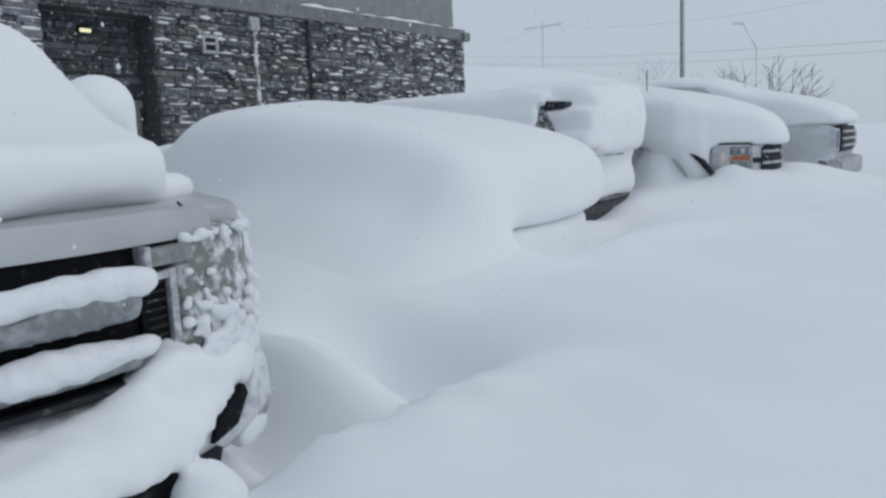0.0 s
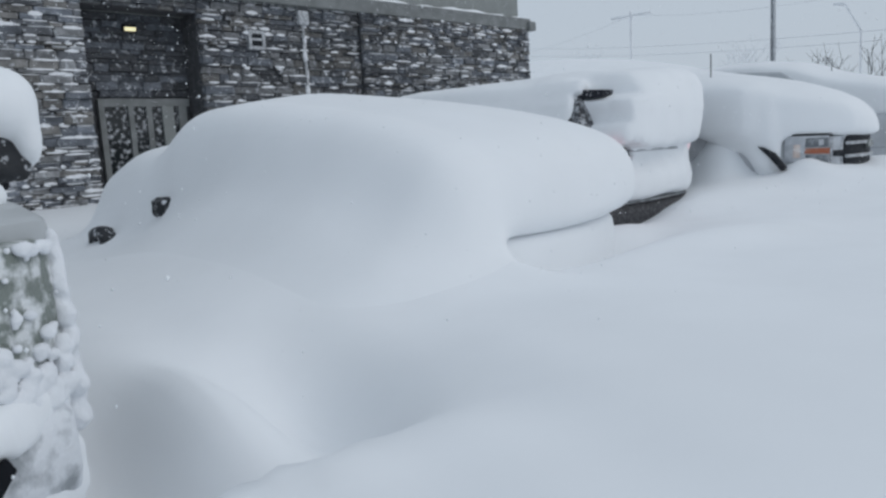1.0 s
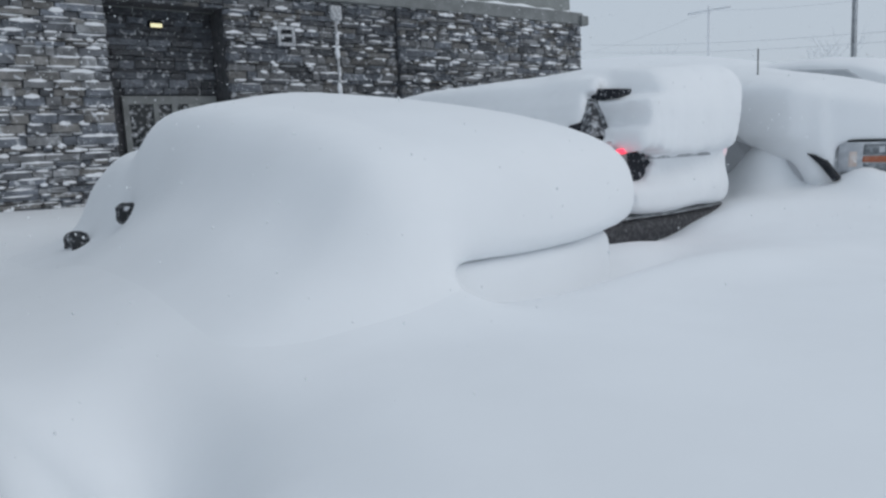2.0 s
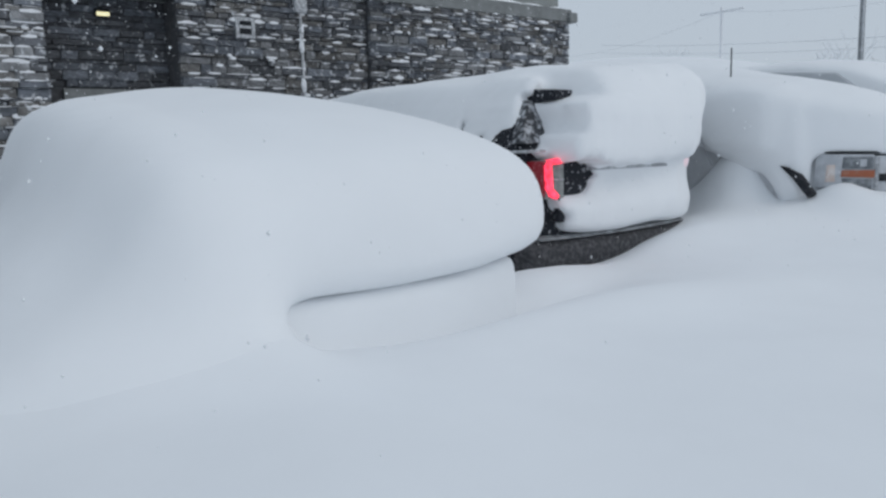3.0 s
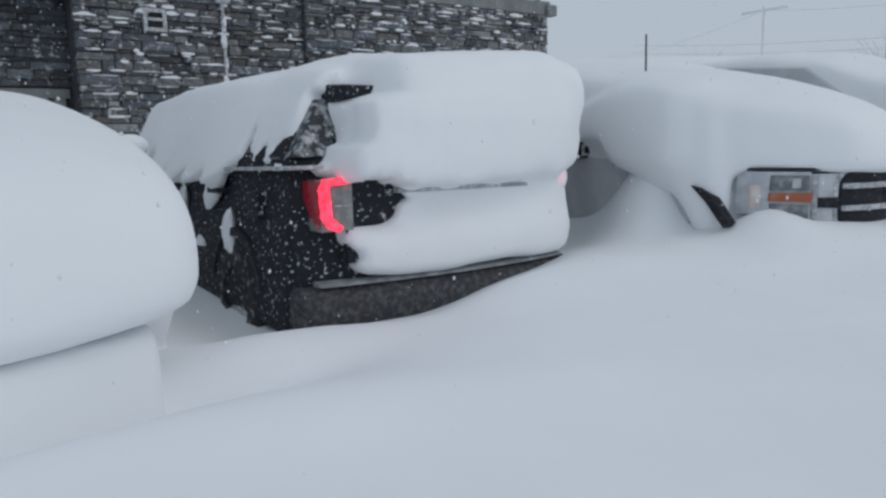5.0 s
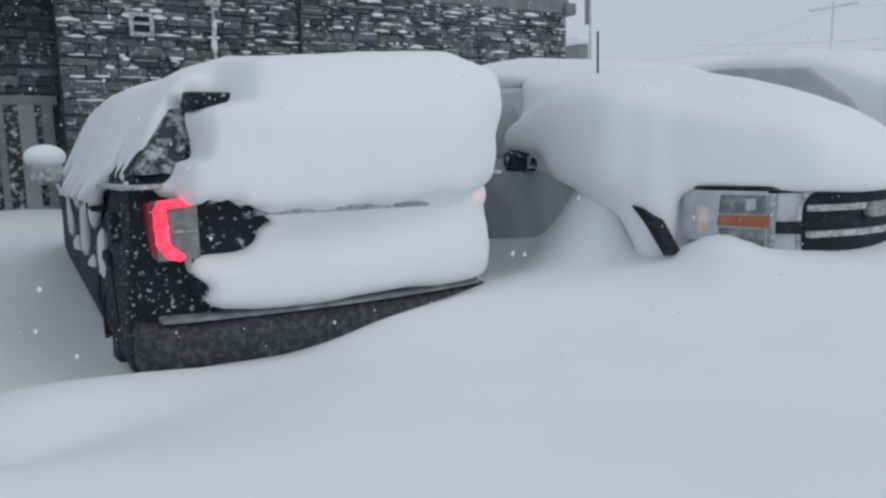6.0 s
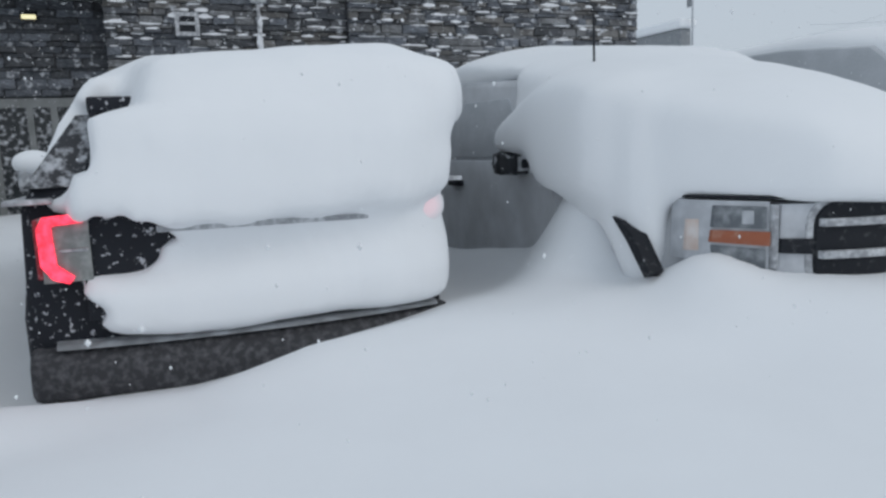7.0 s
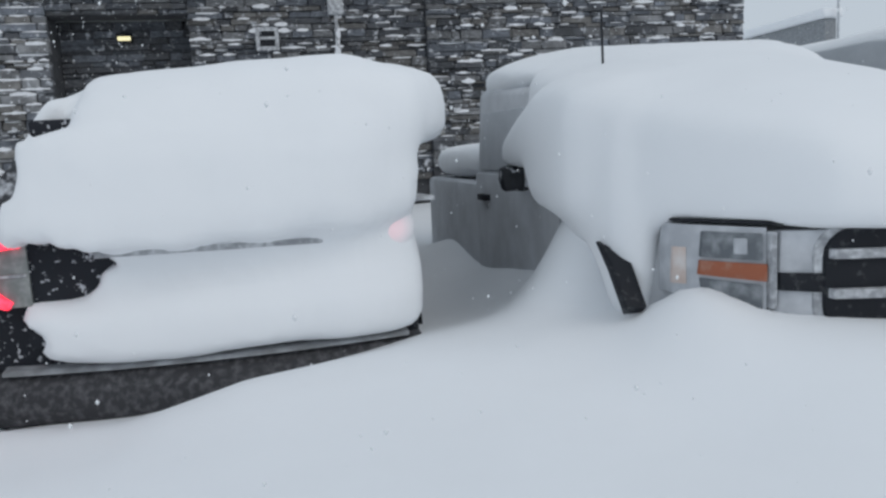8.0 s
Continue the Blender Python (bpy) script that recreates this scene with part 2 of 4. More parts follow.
def prism(name, outline, x0, x1, mat, parent, bevel=0.0, tumble=None, bow=0.0, label=""):
    """A side outline of (y, z) carried across from x0 to x1; tumble leans the flanks in above a height, bow rounds the front in plan."""
    bm = bmesh.new()
    cols = []
    for i in range(13):
        x = x0 + (x1 - x0) * i / 12
        col = []
        for y, z in outline:
            k = 1 - tumble[1] * max(0, z - tumble[0]) if tumble else 1
            w = max(0.0, 1 - max(y, 0))
            col.append(bm.verts.new((x * k, y + bow * x * x * w, z)))
        cols.append(col)
    n = len(outline)
    for a, b in zip(cols, cols[1:]):
        for i in range(n):
            bm.faces.new((a[i], a[(i + 1) % n], b[(i + 1) % n], b[i]))
    bm.faces.new(cols[0])
    bm.faces.new(cols[-1][::-1])
    return finish(name, bm, mat, parent, label, bevel)


def slab(name, outline, x0, x1, mat, parent, label="", lean=None):
    """An outline of (y, z) given thickness from x0 to x1."""
    bm = bmesh.new()
    rows = []
    for x in (x0, x1):
        rows.append([bm.verts.new((x * (1 - lean[1] * max(0, z - lean[0])) if lean else x, y, z)) for y, z in outline])
    n = len(outline)
    for i in range(n):
        bm.faces.new((rows[0][i], rows[0][(i + 1) % n], rows[1][(i + 1) % n], rows[1][i]))
    bm.faces.new(rows[0])
    bm.faces.new(rows[1][::-1])
    return finish(name, bm, mat, parent, label, 0.006)


def slab_x(name, outline, y0, y1, mat, parent, label="", slope=0.0, bow=0.0, back=0.0, nose=0):
    """An outline of (x, z) given thickness from y0 to y1; slope leans it back with height, bow rounds it in plan;
    nose wraps it round the pointed front of the grey pickup (2: without drawing it outwards)."""
    bm = bmesh.new()
    low = min(z for _, z in outline)
    rows = [[bm.verts.new((x, y + back + slope * (z - low), z)) for x, z in outline] for y in (y0, y1)]
    n = len(outline)
    for i in range(n):
        bm.faces.new((rows[0][i], rows[0][(i + 1) % n], rows[1][(i + 1) % n], rows[1][i]))
    bm.faces.new(rows[0])
    bm.faces.new(rows[1][::-1])
    if bow or nose:
        for k in range(-9, 10):
            bmesh.ops.bisect_plane(bm, geom=bm.verts[:] + bm.edges[:] + bm.faces[:], plane_co=(k * 0.11 + 0.003, 0, 0), plane_no=(1, 0, 0))
        for v in bm.verts:
            if nose == 1:
                a = float(np.interp(abs(v.co.x), (0, 0.24, 0.50, 0.55, 1.0), (0, 0.50, 0.67, 0.70, 0.955)))
                v.co.x = math.copysign(a, v.co.x)
            v.co.y += bow * v.co.x ** 2
            if nose:
                v.co.y += 0.42 * v.co.x ** 2 + 0.9 * max(0.0, abs(v.co.x) - 0.68) ** 1.3
    return finish(name, bm, mat, parent, label, 0.004)


def ring(x, r0, r1, width, a0=0.0, a1=2 * math.pi):
    """An arc or a full ring round the x axis."""
    bm = bmesh.new()
    n = 32
    rows = []
    for i in range(n + 1):
        a = a0 + (a1 - a0) * i / n
        c, s = math.cos(a), math.sin(a)
        rows.append([bm.verts.new((x + dx, -c * r, s * r)) for dx, r in ((-width / 2, r0), (-width / 2 * 0.8, r1 * 0.97), (-width * 0.3, r1), (width * 0.3, r1), (width / 2 * 0.8, r1 * 0.97), (width / 2, r0))])
    for a, b in zip(rows, rows[1:]):
        for i in range(6):
            bm.faces.new((a[i], a[(i + 1) % 6], b[(i + 1) % 6], b[i]))
    if a1 - a0 < 6.2:
        bm.faces.new(rows[0])
        bm.faces.new(rows[-1][::-1])
    else:
        bmesh.ops.remove_doubles(bm, verts=bm.verts[:], dist=0.0005)
    bmesh.ops.recalc_face_normals(bm, faces=bm.faces[:])
    return bm


def rod(p, q, r, r2=None):
    bm = bmesh.new()
    p, q = Vector(p), Vector(q)
    m = Matrix.Translation((p + q) / 2) @ (q - p).to_track_quat("Z", "Y").to_matrix().to_4x4()
    bmesh.ops.create_cone(bm, cap_ends=True, segments=8, radius1=r, radius2=r if r2 is None else r2, depth=(q - p).length, matrix=m)
    return bm


def rounded(x0, x1, z0, z1, r):
    """A rectangle with round corners."""
    out = []
    for cx, cz, a in ((x1 - r, z0 + r, -90), (x1 - r, z1 - r, 0), (x0 + r, z1 - r, 90), (x0 + r, z0 + r, 180)):
        out += [(cx + r * math.cos(radians(a + 18 * k)), cz + r * math.sin(radians(a + 18 * k))) for k in range(6)]
    return out


def clumps(balls, k=0.02):
    """A field of many small lumps grown together."""
    def field(x, y, z):
        f = None
        for c, r in balls:
            g = ball_sd(x, y, z, c, r)
            f = g if f is None else smin(f, g, k)
        return f + 0.004 * wobble(x, y, z, 60)
    return field


def crusted_bar(half, z0, z1):
    """A grille bar thick with frozen snow, ragged along its upper edge."""
    def field(x, y, z):
        top = z1 - 0.02 + 0.03 * np.sin(11 * x) * np.sin(4 * x + 1) + 0.012 * np.sin(31 * x)
        f = smax(smax(np.abs(x) - half, np.abs(y - 0.0 - 0.22 * x * x) - 0.06 + 0.02 * step(z0 + 0.06, z0, z), 0.03), smax(z0 - z, z - top, 0.03), 0.03)
        return f + 0.006 * wobble(x, y, z, 45) + 0.004 * wobble(y, z, x, 90)
    return blob(field, (-half - 0.1, -0.2, z0 - 0.1), (half + 0.1, 0.3, z1 + 0.12), 0.018)


def crusted_lamp(side):
    """A wrap-round headlight under clumps of snow."""
    def field(x, y, z):
        a = x * side
        bow = 0.04 + 0.22 * a * a + 0.5 * np.clip(a - 0.72, 0, 1) ** 1.3
        f = smax(smax(np.abs(a - 0.73) - 0.245, np.abs(y - bow - 0.06) - 0.10, 0.03), np.abs(z - 0.95 - 0.02 * a) - 0.225, 0.04)
        return f
    lo, hi = sorted((side * 0.4, side * 1.1))
    return blob(field, (lo, -0.15, 0.6), (hi, 0.75, 1.3), 0.018)


# ---- snow-covered ground ----
def ground_height(s, d):
    z = 0.50 + 0 * s
    fade = step(40, 18, np.hypot(s - 7, d))
    z = z + 0.035 * np.sin(0.9 * s + 0.5 * d) * np.sin(0.7 * d - 0.4 * s) * fade
    z = z + 0.012 * np.sin(2.3 * s - 1.1 * d + 0.6 * np.sin(1.7 * d)) * fade
    # hollow scoured out by the wind round the corner of the dark SUV
    z = z - 0.22 * hump(s, 7.7, 0.8) * hump(d, 4.7, 1.0) - 0.06 * hump(s, 8.5, 0.5) * hump(d, 4.1, 0.35) - 0.12 * hump(s, 8.85, 0.55) * hump(d, 3.95, 0.6) - 0.09 * hump(s, 9.7, 0.5) * hump(d, 4.0, 0.4) - 0.14 * hump(s, 7.5, 0.5) * hump(d, 6.2, 1.3)
    # ridge in front of that hollow
    z = z + 0.10 * hump(s, 7.0, 1.2) * hump(d, 2.70 - 0.25 * (s - 6.8), 0.38) - 0.19 * hump(s, 6.7, 0.8) * hump(d, 3.36, 0.28)
    # hollow behind the buried car
    z = z - 0.13 * hump(s, 5.75, 0.75) * hump(d, 3.35, 0.45)
    # drift between SUV and grey pickup, climbing over its wheel and bumper
    z = z + 0.14 * hump(s, 10.3, 1.1) * hump(d, 3.9, 0.7)
    z = z + 0.92 * hump(s, 11.16, 0.38) * hump(d, 4.28, 0.55) + 0.12 * hump(s, 11.0, 0.4) * hump(d, 3.15, 0.4)
    z = z + 0.31 * step(10.6, 11.6, s) * step(14.8, 12.2, s) * hump(d, 2.9, 0.9)
    z = z + 0.16 * hump(s, 13.6, 1.2) * hump(d, 2.8, 1.1)
    # drift along the flank of the grey pickup, and against its lamp
    z = z + (0.17 + 0.05 * np.sin(2.6 * d)) * hump(s, 11.05, 0.36) * step(4.5, 5.3, d) * step(9.5, 7.5, d) + 0.15 * hump(s, 11.12, 0.20) * hump(d, 3.35, 0.30)
    # crest that runs along the rear of the SUV and up to the grey pickup
    crest = np.interp(s, (6.6, 7.1, 7.7, 8.2, 8.5, 8.8, 9.1, 9.6, 10.3, 11.0, 11.6, 12.3), (0.52, 0.52, 0.49, 0.43, 0.43, 0.51, 0.59, 0.64, 0.67, 0.76, 0.78, 0.74))
    along = hump(d, 3.80, 0.38) * step(6.6, 7.4, s) * step(12.0, 11.2, s)
    z = z * (1 - along) + crest * along
    # hollow along the white pickup and the lumps thrown up beside it
    z = z - 0.22 * hump(s, 1.2, 1.3) * hump(d, 2.2, 0.7) - 0.60 * hump(s, 2.10, 0.30) * hump(d, 2.95, 0.65) - 0.44 * hump(s, 2.98, 0.32) * hump(d, 2.75, 0.60)
    z = z - 0.34 * hump(s, 2.2, 0.60) * hump(d, 2.24, 0.32) + 0.14 * hump(s, 2.50, 0.20) * hump(d, 3.05, 0.38)
    near = hump(s, 2.5, 0.9) * hump(d, 2.4, 1.2)
    z = z + near * (0.05 * np.sin(5.3 * s + 2 * d) * np.sin(4.1 * d - s) + 0.03 * np.sin(9 * s - 4 * d + 1))
    z = z + (0.15 + 0.04 * np.sin(13 * s + 3 * d) * np.sin(11 * d) + 0.02 * np.sin(29 * s - 9 * d) * np.sin(23 * d + 4 * s)) * hump(s, 1.95, 0.5) * hump(d, 1.75, 0.36)
    # bank that leans on the flank of the buried car
    z = z + 0.64 * step(2.7, 4.9, s) * step(5.15, 4.75, s) * step(2.5, 4.4, d + 0.25 * (s - 4.4)) * step(7.6, 5.0, d)
    # deeper towards the building
    z = z + 0.25 * step(8.5, 12, d) * step(24, 16, s)
    return z


def sheet():
    near_s, near_d = np.arange(-5, 21, 0.08), np.arange(-6, 13.6, 0.08)
    far = np.geomspace(0.2, 1600, 44)
    gs = np.concatenate([near_s[0] - far[::-1], near_s, near_s[-1] + far])
    gd = np.concatenate([near_d[0] - far[::-1], near_d, near_d[-1] + far])
    S, D = np.meshgrid(gs, gd, indexing="ij")
    Z = ground_height(S, D)
    v = np.stack([S, D, Z], -1).reshape(-1, 3)
    a, b = S.shape
    i = (np.arange(a - 1)[:, None] * b + np.arange(b - 1)[None, :]).ravel()
    f = np.stack([i, i + b, i + b + 1, i + 1], 1)
    return v.tolist(), [], f.tolist()


ground = part("ground", sheet(), SNOW)
ground.matrix_world = ROW
tagged(ground, "deep wind-drifted white snow over a car park", "snow", kind="structure")

# ---- building: stone lower storey with a porch, stucco above ----
W_LEFT, W_RIGHT, W_TOP = 12.9, 12.76, 4.31


def set_piece(name, bm, mat, label="", category="", smooth=False):
    ob = part(name, bm, mat, smooth=smooth)
    ob.matrix_world = ROW
    return tagged(ob, label, category, kind="structure")


wall_a = set_piece("wall_west", bm_box(-3, 6.05, W_LEFT + 0.05, W_LEFT + 0.45, 0, W_TOP), MORTAR, "dark ledge-stone wall with snow on its courses", "wall")
wall_b = set_piece("wall_middle", bm_box(8.1, 11.9, W_LEFT + 0.05, W_LEFT + 0.45, 0, W_TOP), MORTAR, "dark ledge-stone wall with snow on its courses", "wall")
wall_c = set_piece("wall_east", bm_box(11.9, 17.8, W_RIGHT + 0.05, W_RIGHT + 0.6, 0, W_TOP), MORTAR, "dark ledge-stone wall running to the building corner", "wall")
wall_d = set_piece("wall_end", bm_box(17.3, 17.8, W_RIGHT + 0.6, 21, 0, W_TOP), MORTAR, "dark stone end wall of the building", "wall")
lintel = set_piece("wall_over_porch", bm_box(6.05, 8.1, W_LEFT + 0.05, W_LEFT + 0.45, 4.02, W_TOP), MORTAR, "stone band over the porch opening", "wall")
porch_back = set_piece("wall_porch", bm_box(5.6, 8.6, 13.5, 13.9, 0, 4.6), MORTAR, "shaded dark stone wall at the back of a porch", "wall")
set_piece("wall_porch_west", bm_box(5.6, 6.05, W_LEFT + 0.45, 13.5, 0, 4.3), MORTAR, "shaded side wall of the porch", "wall")
set_piece("wall_porch_east", bm_box(8.1, 8.6, W_LEFT + 0.45, 13.5, 0, 4.3), MORTAR, "shaded side wall of the porch", "wall")
set_piece("ceiling", bm_box(6.05, 8.1, W_LEFT + 0.45, 13.5, 4.02, 4.2), STUCCO, "grey porch soffit", "ceiling")
upper = set_piece("wall_upper", bm_box(-3, 17.72, W_LEFT + 0.1, 21, W_TOP + 0.3, 7.6), STUCCO, "grey-beige stucco upper wall", "wall")
set_piece("roof", bm_box(-3.2, 17.7, W_LEFT - 0.1, 21.2, 7.6, 7.85), STUCCO, "flat roof edge in grey metal", "roof")
trim = set_piece("trim", bm_box(-3, 17.88, W_RIGHT - 0.06, W_RIGHT + 0.7, W_TOP, W_TOP + 0.3, 0.02), TRIM, "grey stone ledge above the masonry", "ledge")
trim_w = set_piece("trim_end", bm_box(17.72, 18.0, W_RIGHT - 0.16, W_RIGHT + 0.2, W_TOP - 0.02, W_TOP + 0.22, 0.03), TRIM, "grey stone ledge end", "ledge")


def ledge_snow(x, y, z):
    ridge = 0.055 + 0.02 * np.sin(2.1 * x) + 0.015 * np.sin(7 * x)
    return smax(smax(np.abs(y) - 0.12, np.abs(x) - 2.9, 0.05), z - ridge, 0.05)


ls = part("ledge_snow", blob(ledge_snow, (-3.1, -0.3, -0.05), (3.1, 0.3, 0.2), 0.04), SNOW, trim, "strip of white snow on the ledge")
ls.location = (14.6, W_RIGHT + 0.06, W_TOP + 0.3)

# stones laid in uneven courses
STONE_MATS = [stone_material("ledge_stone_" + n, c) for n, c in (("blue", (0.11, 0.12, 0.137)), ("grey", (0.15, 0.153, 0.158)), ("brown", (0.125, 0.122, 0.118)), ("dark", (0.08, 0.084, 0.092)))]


def stone_mesh(seed, mat):
    """A split-faced stone, one unit long, deep and high, its face towards -y."""
    r = random.Random(seed)
    bm = bmesh.new()
    bmesh.ops.create_cube(bm, size=1)
    bmesh.ops.bevel(bm, geom=[e for e in bm.edges if all(v.co.y < 0 for v in e.verts)], offset=0.09, segments=1, affect="EDGES")
    for v in bm.verts:
        v.co.x += r.uniform(-0.03, 0.03)
        v.co.z += r.uniform(-0.06, 0.06)
        if v.co.y < 0:
            v.co.y += r.uniform(-0.12, 0.12)
    me = bpy.data.meshes.new("stone")
    bm.to_mesh(me)
    bm.free()
    me.materials.append(mat)
    return me


STONES = [stone_mesh(7 * k + j, STONE_MATS[j]) for j in range(4) for k in range(3)]
rng = random.Random(4)


def lay(s0, s1, face, z0, z1, parent, picked, snow_list, snowy, dark=False):
    """Courses of stones from s0 to s1; those inside the picked stretch become parts, the others one joined mesh."""
    rest = bmesh.new()
    z = z0
    while z < z1 - 0.04:
        h = min(rng.choice((0.05, 0.07, 0.08, 0.10, 0.12, 0.15)), z1 - z)
        s = s0
        while s < s1 - 0.02:
            w = min(rng.uniform(0.14, 0.62) * (0.7 if h < 0.08 else 1), s1 - s)
            if s1 - s - w < 0.12:
                w = s1 - s
            proud = rng.uniform(0.0, 0.06)
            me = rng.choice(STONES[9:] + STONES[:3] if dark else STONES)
            m = Matrix.Translation((s + w / 2, face + 0.05 - proud, z + h / 2)) @ Matrix.Diagonal((w - 0.012, 0.12, h - 0.012, 1))
            if picked and picked[0] < s < picked[1] and z > picked[2]:
                ob = new("stone", me)
                ob.parent, ob.matrix_basis = parent, m
            else:
                n0 = len(rest.verts)
                rest.from_mesh(me)
                rest.verts.ensure_lookup_table()
                slot = STONES.index(me) // 3
                for v in rest.verts[n0:]:
                    v.co = m @ v.co
                for f in {f for v in rest.verts[n0:] for f in v.link_faces}:
                    f.material_index = slot
            if rng.random() < snowy:
                a = s + rng.uniform(0, 0.4) * w
                b = a + rng.uniform(0.35, 0.95) * w
                snow_list.append((a, min(b, s + w * 1.02), face - proud - 0.012, z + h - 0.01, rng.choice((0.012, 0.018, 0.026, 0.036, 0.05))))
            s += w
        z += h
    me = bpy.data.meshes.new("stones")
    rest.to_mesh(me)
    rest.free()
    for mat in STONE_MATS:
        me.materials.append(mat)
    ob = new("stones", me)
    ob.parent = parent
    tagged(ob, kind="stuff")


def snow_dashes(name, rows, parent):
    """Small wedges of snow lying on the upper edges of the stones."""
    verts, faces = [], []
    for a, b, y, z, h in rows:
        n, base = max(2, int((b - a) / 0.05)), len(verts)
        for i in range(n + 1):
            u = i / n
            x = a + (b - a) * u
            k = h * (0.35 + 0.65 * math.sin(math.pi * min(max(u, 0.06), 0.94))) * rng.uniform(0.7, 1.25)
            verts += [(x, y - 0.006, z - k * 0.5), (x, y + 0.004, z + k), (x, y + 0.07, z + k * 0.8)]
        for i in range(n):
            p = base + 3 * i
            faces += [(p, p + 3, p + 4, p + 1), (p + 1, p + 4, p + 5, p + 2)]
        faces += [(base, base + 1, base + 2), (base + 3 * n, base + 3 * n + 2, base + 3 * n + 1)]
    ob = part(name, (verts, [], faces), SNOW_ROUGH, parent)
    tagged(ob, kind="stuff")

# ---- buried car ----
car = thing("parked_car", 5.6, 3.25, "car wholly buried under a smooth mound of snow", "car")
prism("body", [(0.28, 0.35), (0.22, 0.8), (0.5, 1.05), (0.95, 1.5), (3.0, 1.52), (3.9, 1.02), (4.9, 0.9), (5.0, 0.35)], -0.82, 0.72, DARK_PLASTIC, car, 0.08)


def car_snow(x, y, z):
    s, d = x + 5.6, y + 3.25
    y1 = y + 0.02 * np.sin(3 * x)
    top = 1.12 + 0.84 * np.clip((y1 + 0.40) / 3.1, 0.001, 1) ** 0.44 - 0.32 * step(3.3, 4.2, y1) - 0.20 * step(4.6, 5.6, y1)
    top = top + 0.03 - 0.05 * np.clip(x, 0, 2) ** 2 - 0.12 * np.clip(x, -2, 0) ** 2
    side = smax(smax(x - 1.43 + 0.03 * y, -1.24 - x, 0.1), np.abs(y - 2.80) - 3.08, 0.36)
    bottom = 0.715 - 0.04 * np.cos(1.6 * x) + 0.03 * step(0.4, 1.1, x) - 0.5 * step(0.35, 1.2, y)
    cap = smax(smax(side, z - top, 0.36 - 0.10 * step(0.2, 1.0, x)), bottom - z, 0.16)
    bank = ground_height(s, d) - 0.03
    k = 0.03 + 0.40 * step(3.0, 4.0, s) * step(6.3, 5.4, y) * step(5.3, 4.5, s) * step(0, 0.8, y + 0.6)
    return smin(cap, (z - bank) * 0.75, k)


part("snow_cover", blob(car_snow, (-3.2, -0.75, 0.25), (1.7, 6.6, 2.2), 0.05), SNOW, car, "smooth thick mound of white snow")


def bumper_snow(x, y, z):
    bow = 0.10 * (x / 0.95) ** 2
    return smax(smax(np.abs(x - 0.16) - 0.95, np.abs(y - 0.20 - bow) - 0.27, 0.10), z - 0.725 - 0.03 * step(0.3, 1, x), 0.06)


part("bumper", blob(bumper_snow, (-1.1, -0.3, 0.2), (1.3, 0.8, 0.95), 0.035), SNOW, car, "rear bumper plastered smooth with snow")
part("mirror", blob(lambda x, y, z: box_sd(x, y, z, (0, 0, 0), (0.13, 0.11, 0.09), 0.05) + 0.015 * wobble(x, y, z, 40), (-0.2, -0.2, -0.2), (0.2, 0.2, 0.2), 0.02), CRUSTED, car, "dark mirror housing poking out of the snow").location = (-1.33, 3.45, 0.96)
part("wheel", blob(lambda x, y, z: smax(np.abs(x) - 0.1, np.abs(np.hypot(y, z) - 0.16) - 0.07, 0.04) + 0.01 * wobble(x, y, z, 30), (-0.3, -0.4, -0.4), (0.3, 0.4, 0.4), 0.025), CRUSTED, car, "dark tyre edge showing through snow").location = (-1.55, 4.55, 0.54)

# ---- dark SUV ----
suv = thing("suv", 8.94, 4.27, "black sport utility vehicle with glowing red tail lamps, snowed in", "car")
body = prism("body", [(0.06, 0.24), (0.0, 0.75), (0.02, 1.33), (0.12, 1.5), (0.34, 1.84), (3.3, 1.86), (4.1, 1.28), (5.1, 1.1), (5.2, 0.45)], -1.20, 1.12, BLACK_PAINT, suv, 0.09, tumble=(1.36, 0.60), bow=0.12)
prism("rear_bumper", [(0.5, 0.32), (-0.06, 0.34), (-0.10, 0.40), (-0.09, 0.54), (-0.02, 0.61), (0.5, 0.61)], -1.18, 1.12, BUMPER_MIST_DUST, suv, 0.05, bow=0.10, label="dark bumper filmed with blown snow, greyed for mist")
prism("bumper_step", [(0.1, 0.60), (-0.07, 0.612), (-0.045, 0.635), (0.1, 0.65)], -1.05, 1.03, STEP_DUST, suv, 0.01, bow=0.10, label="bumper step dusted with snow")
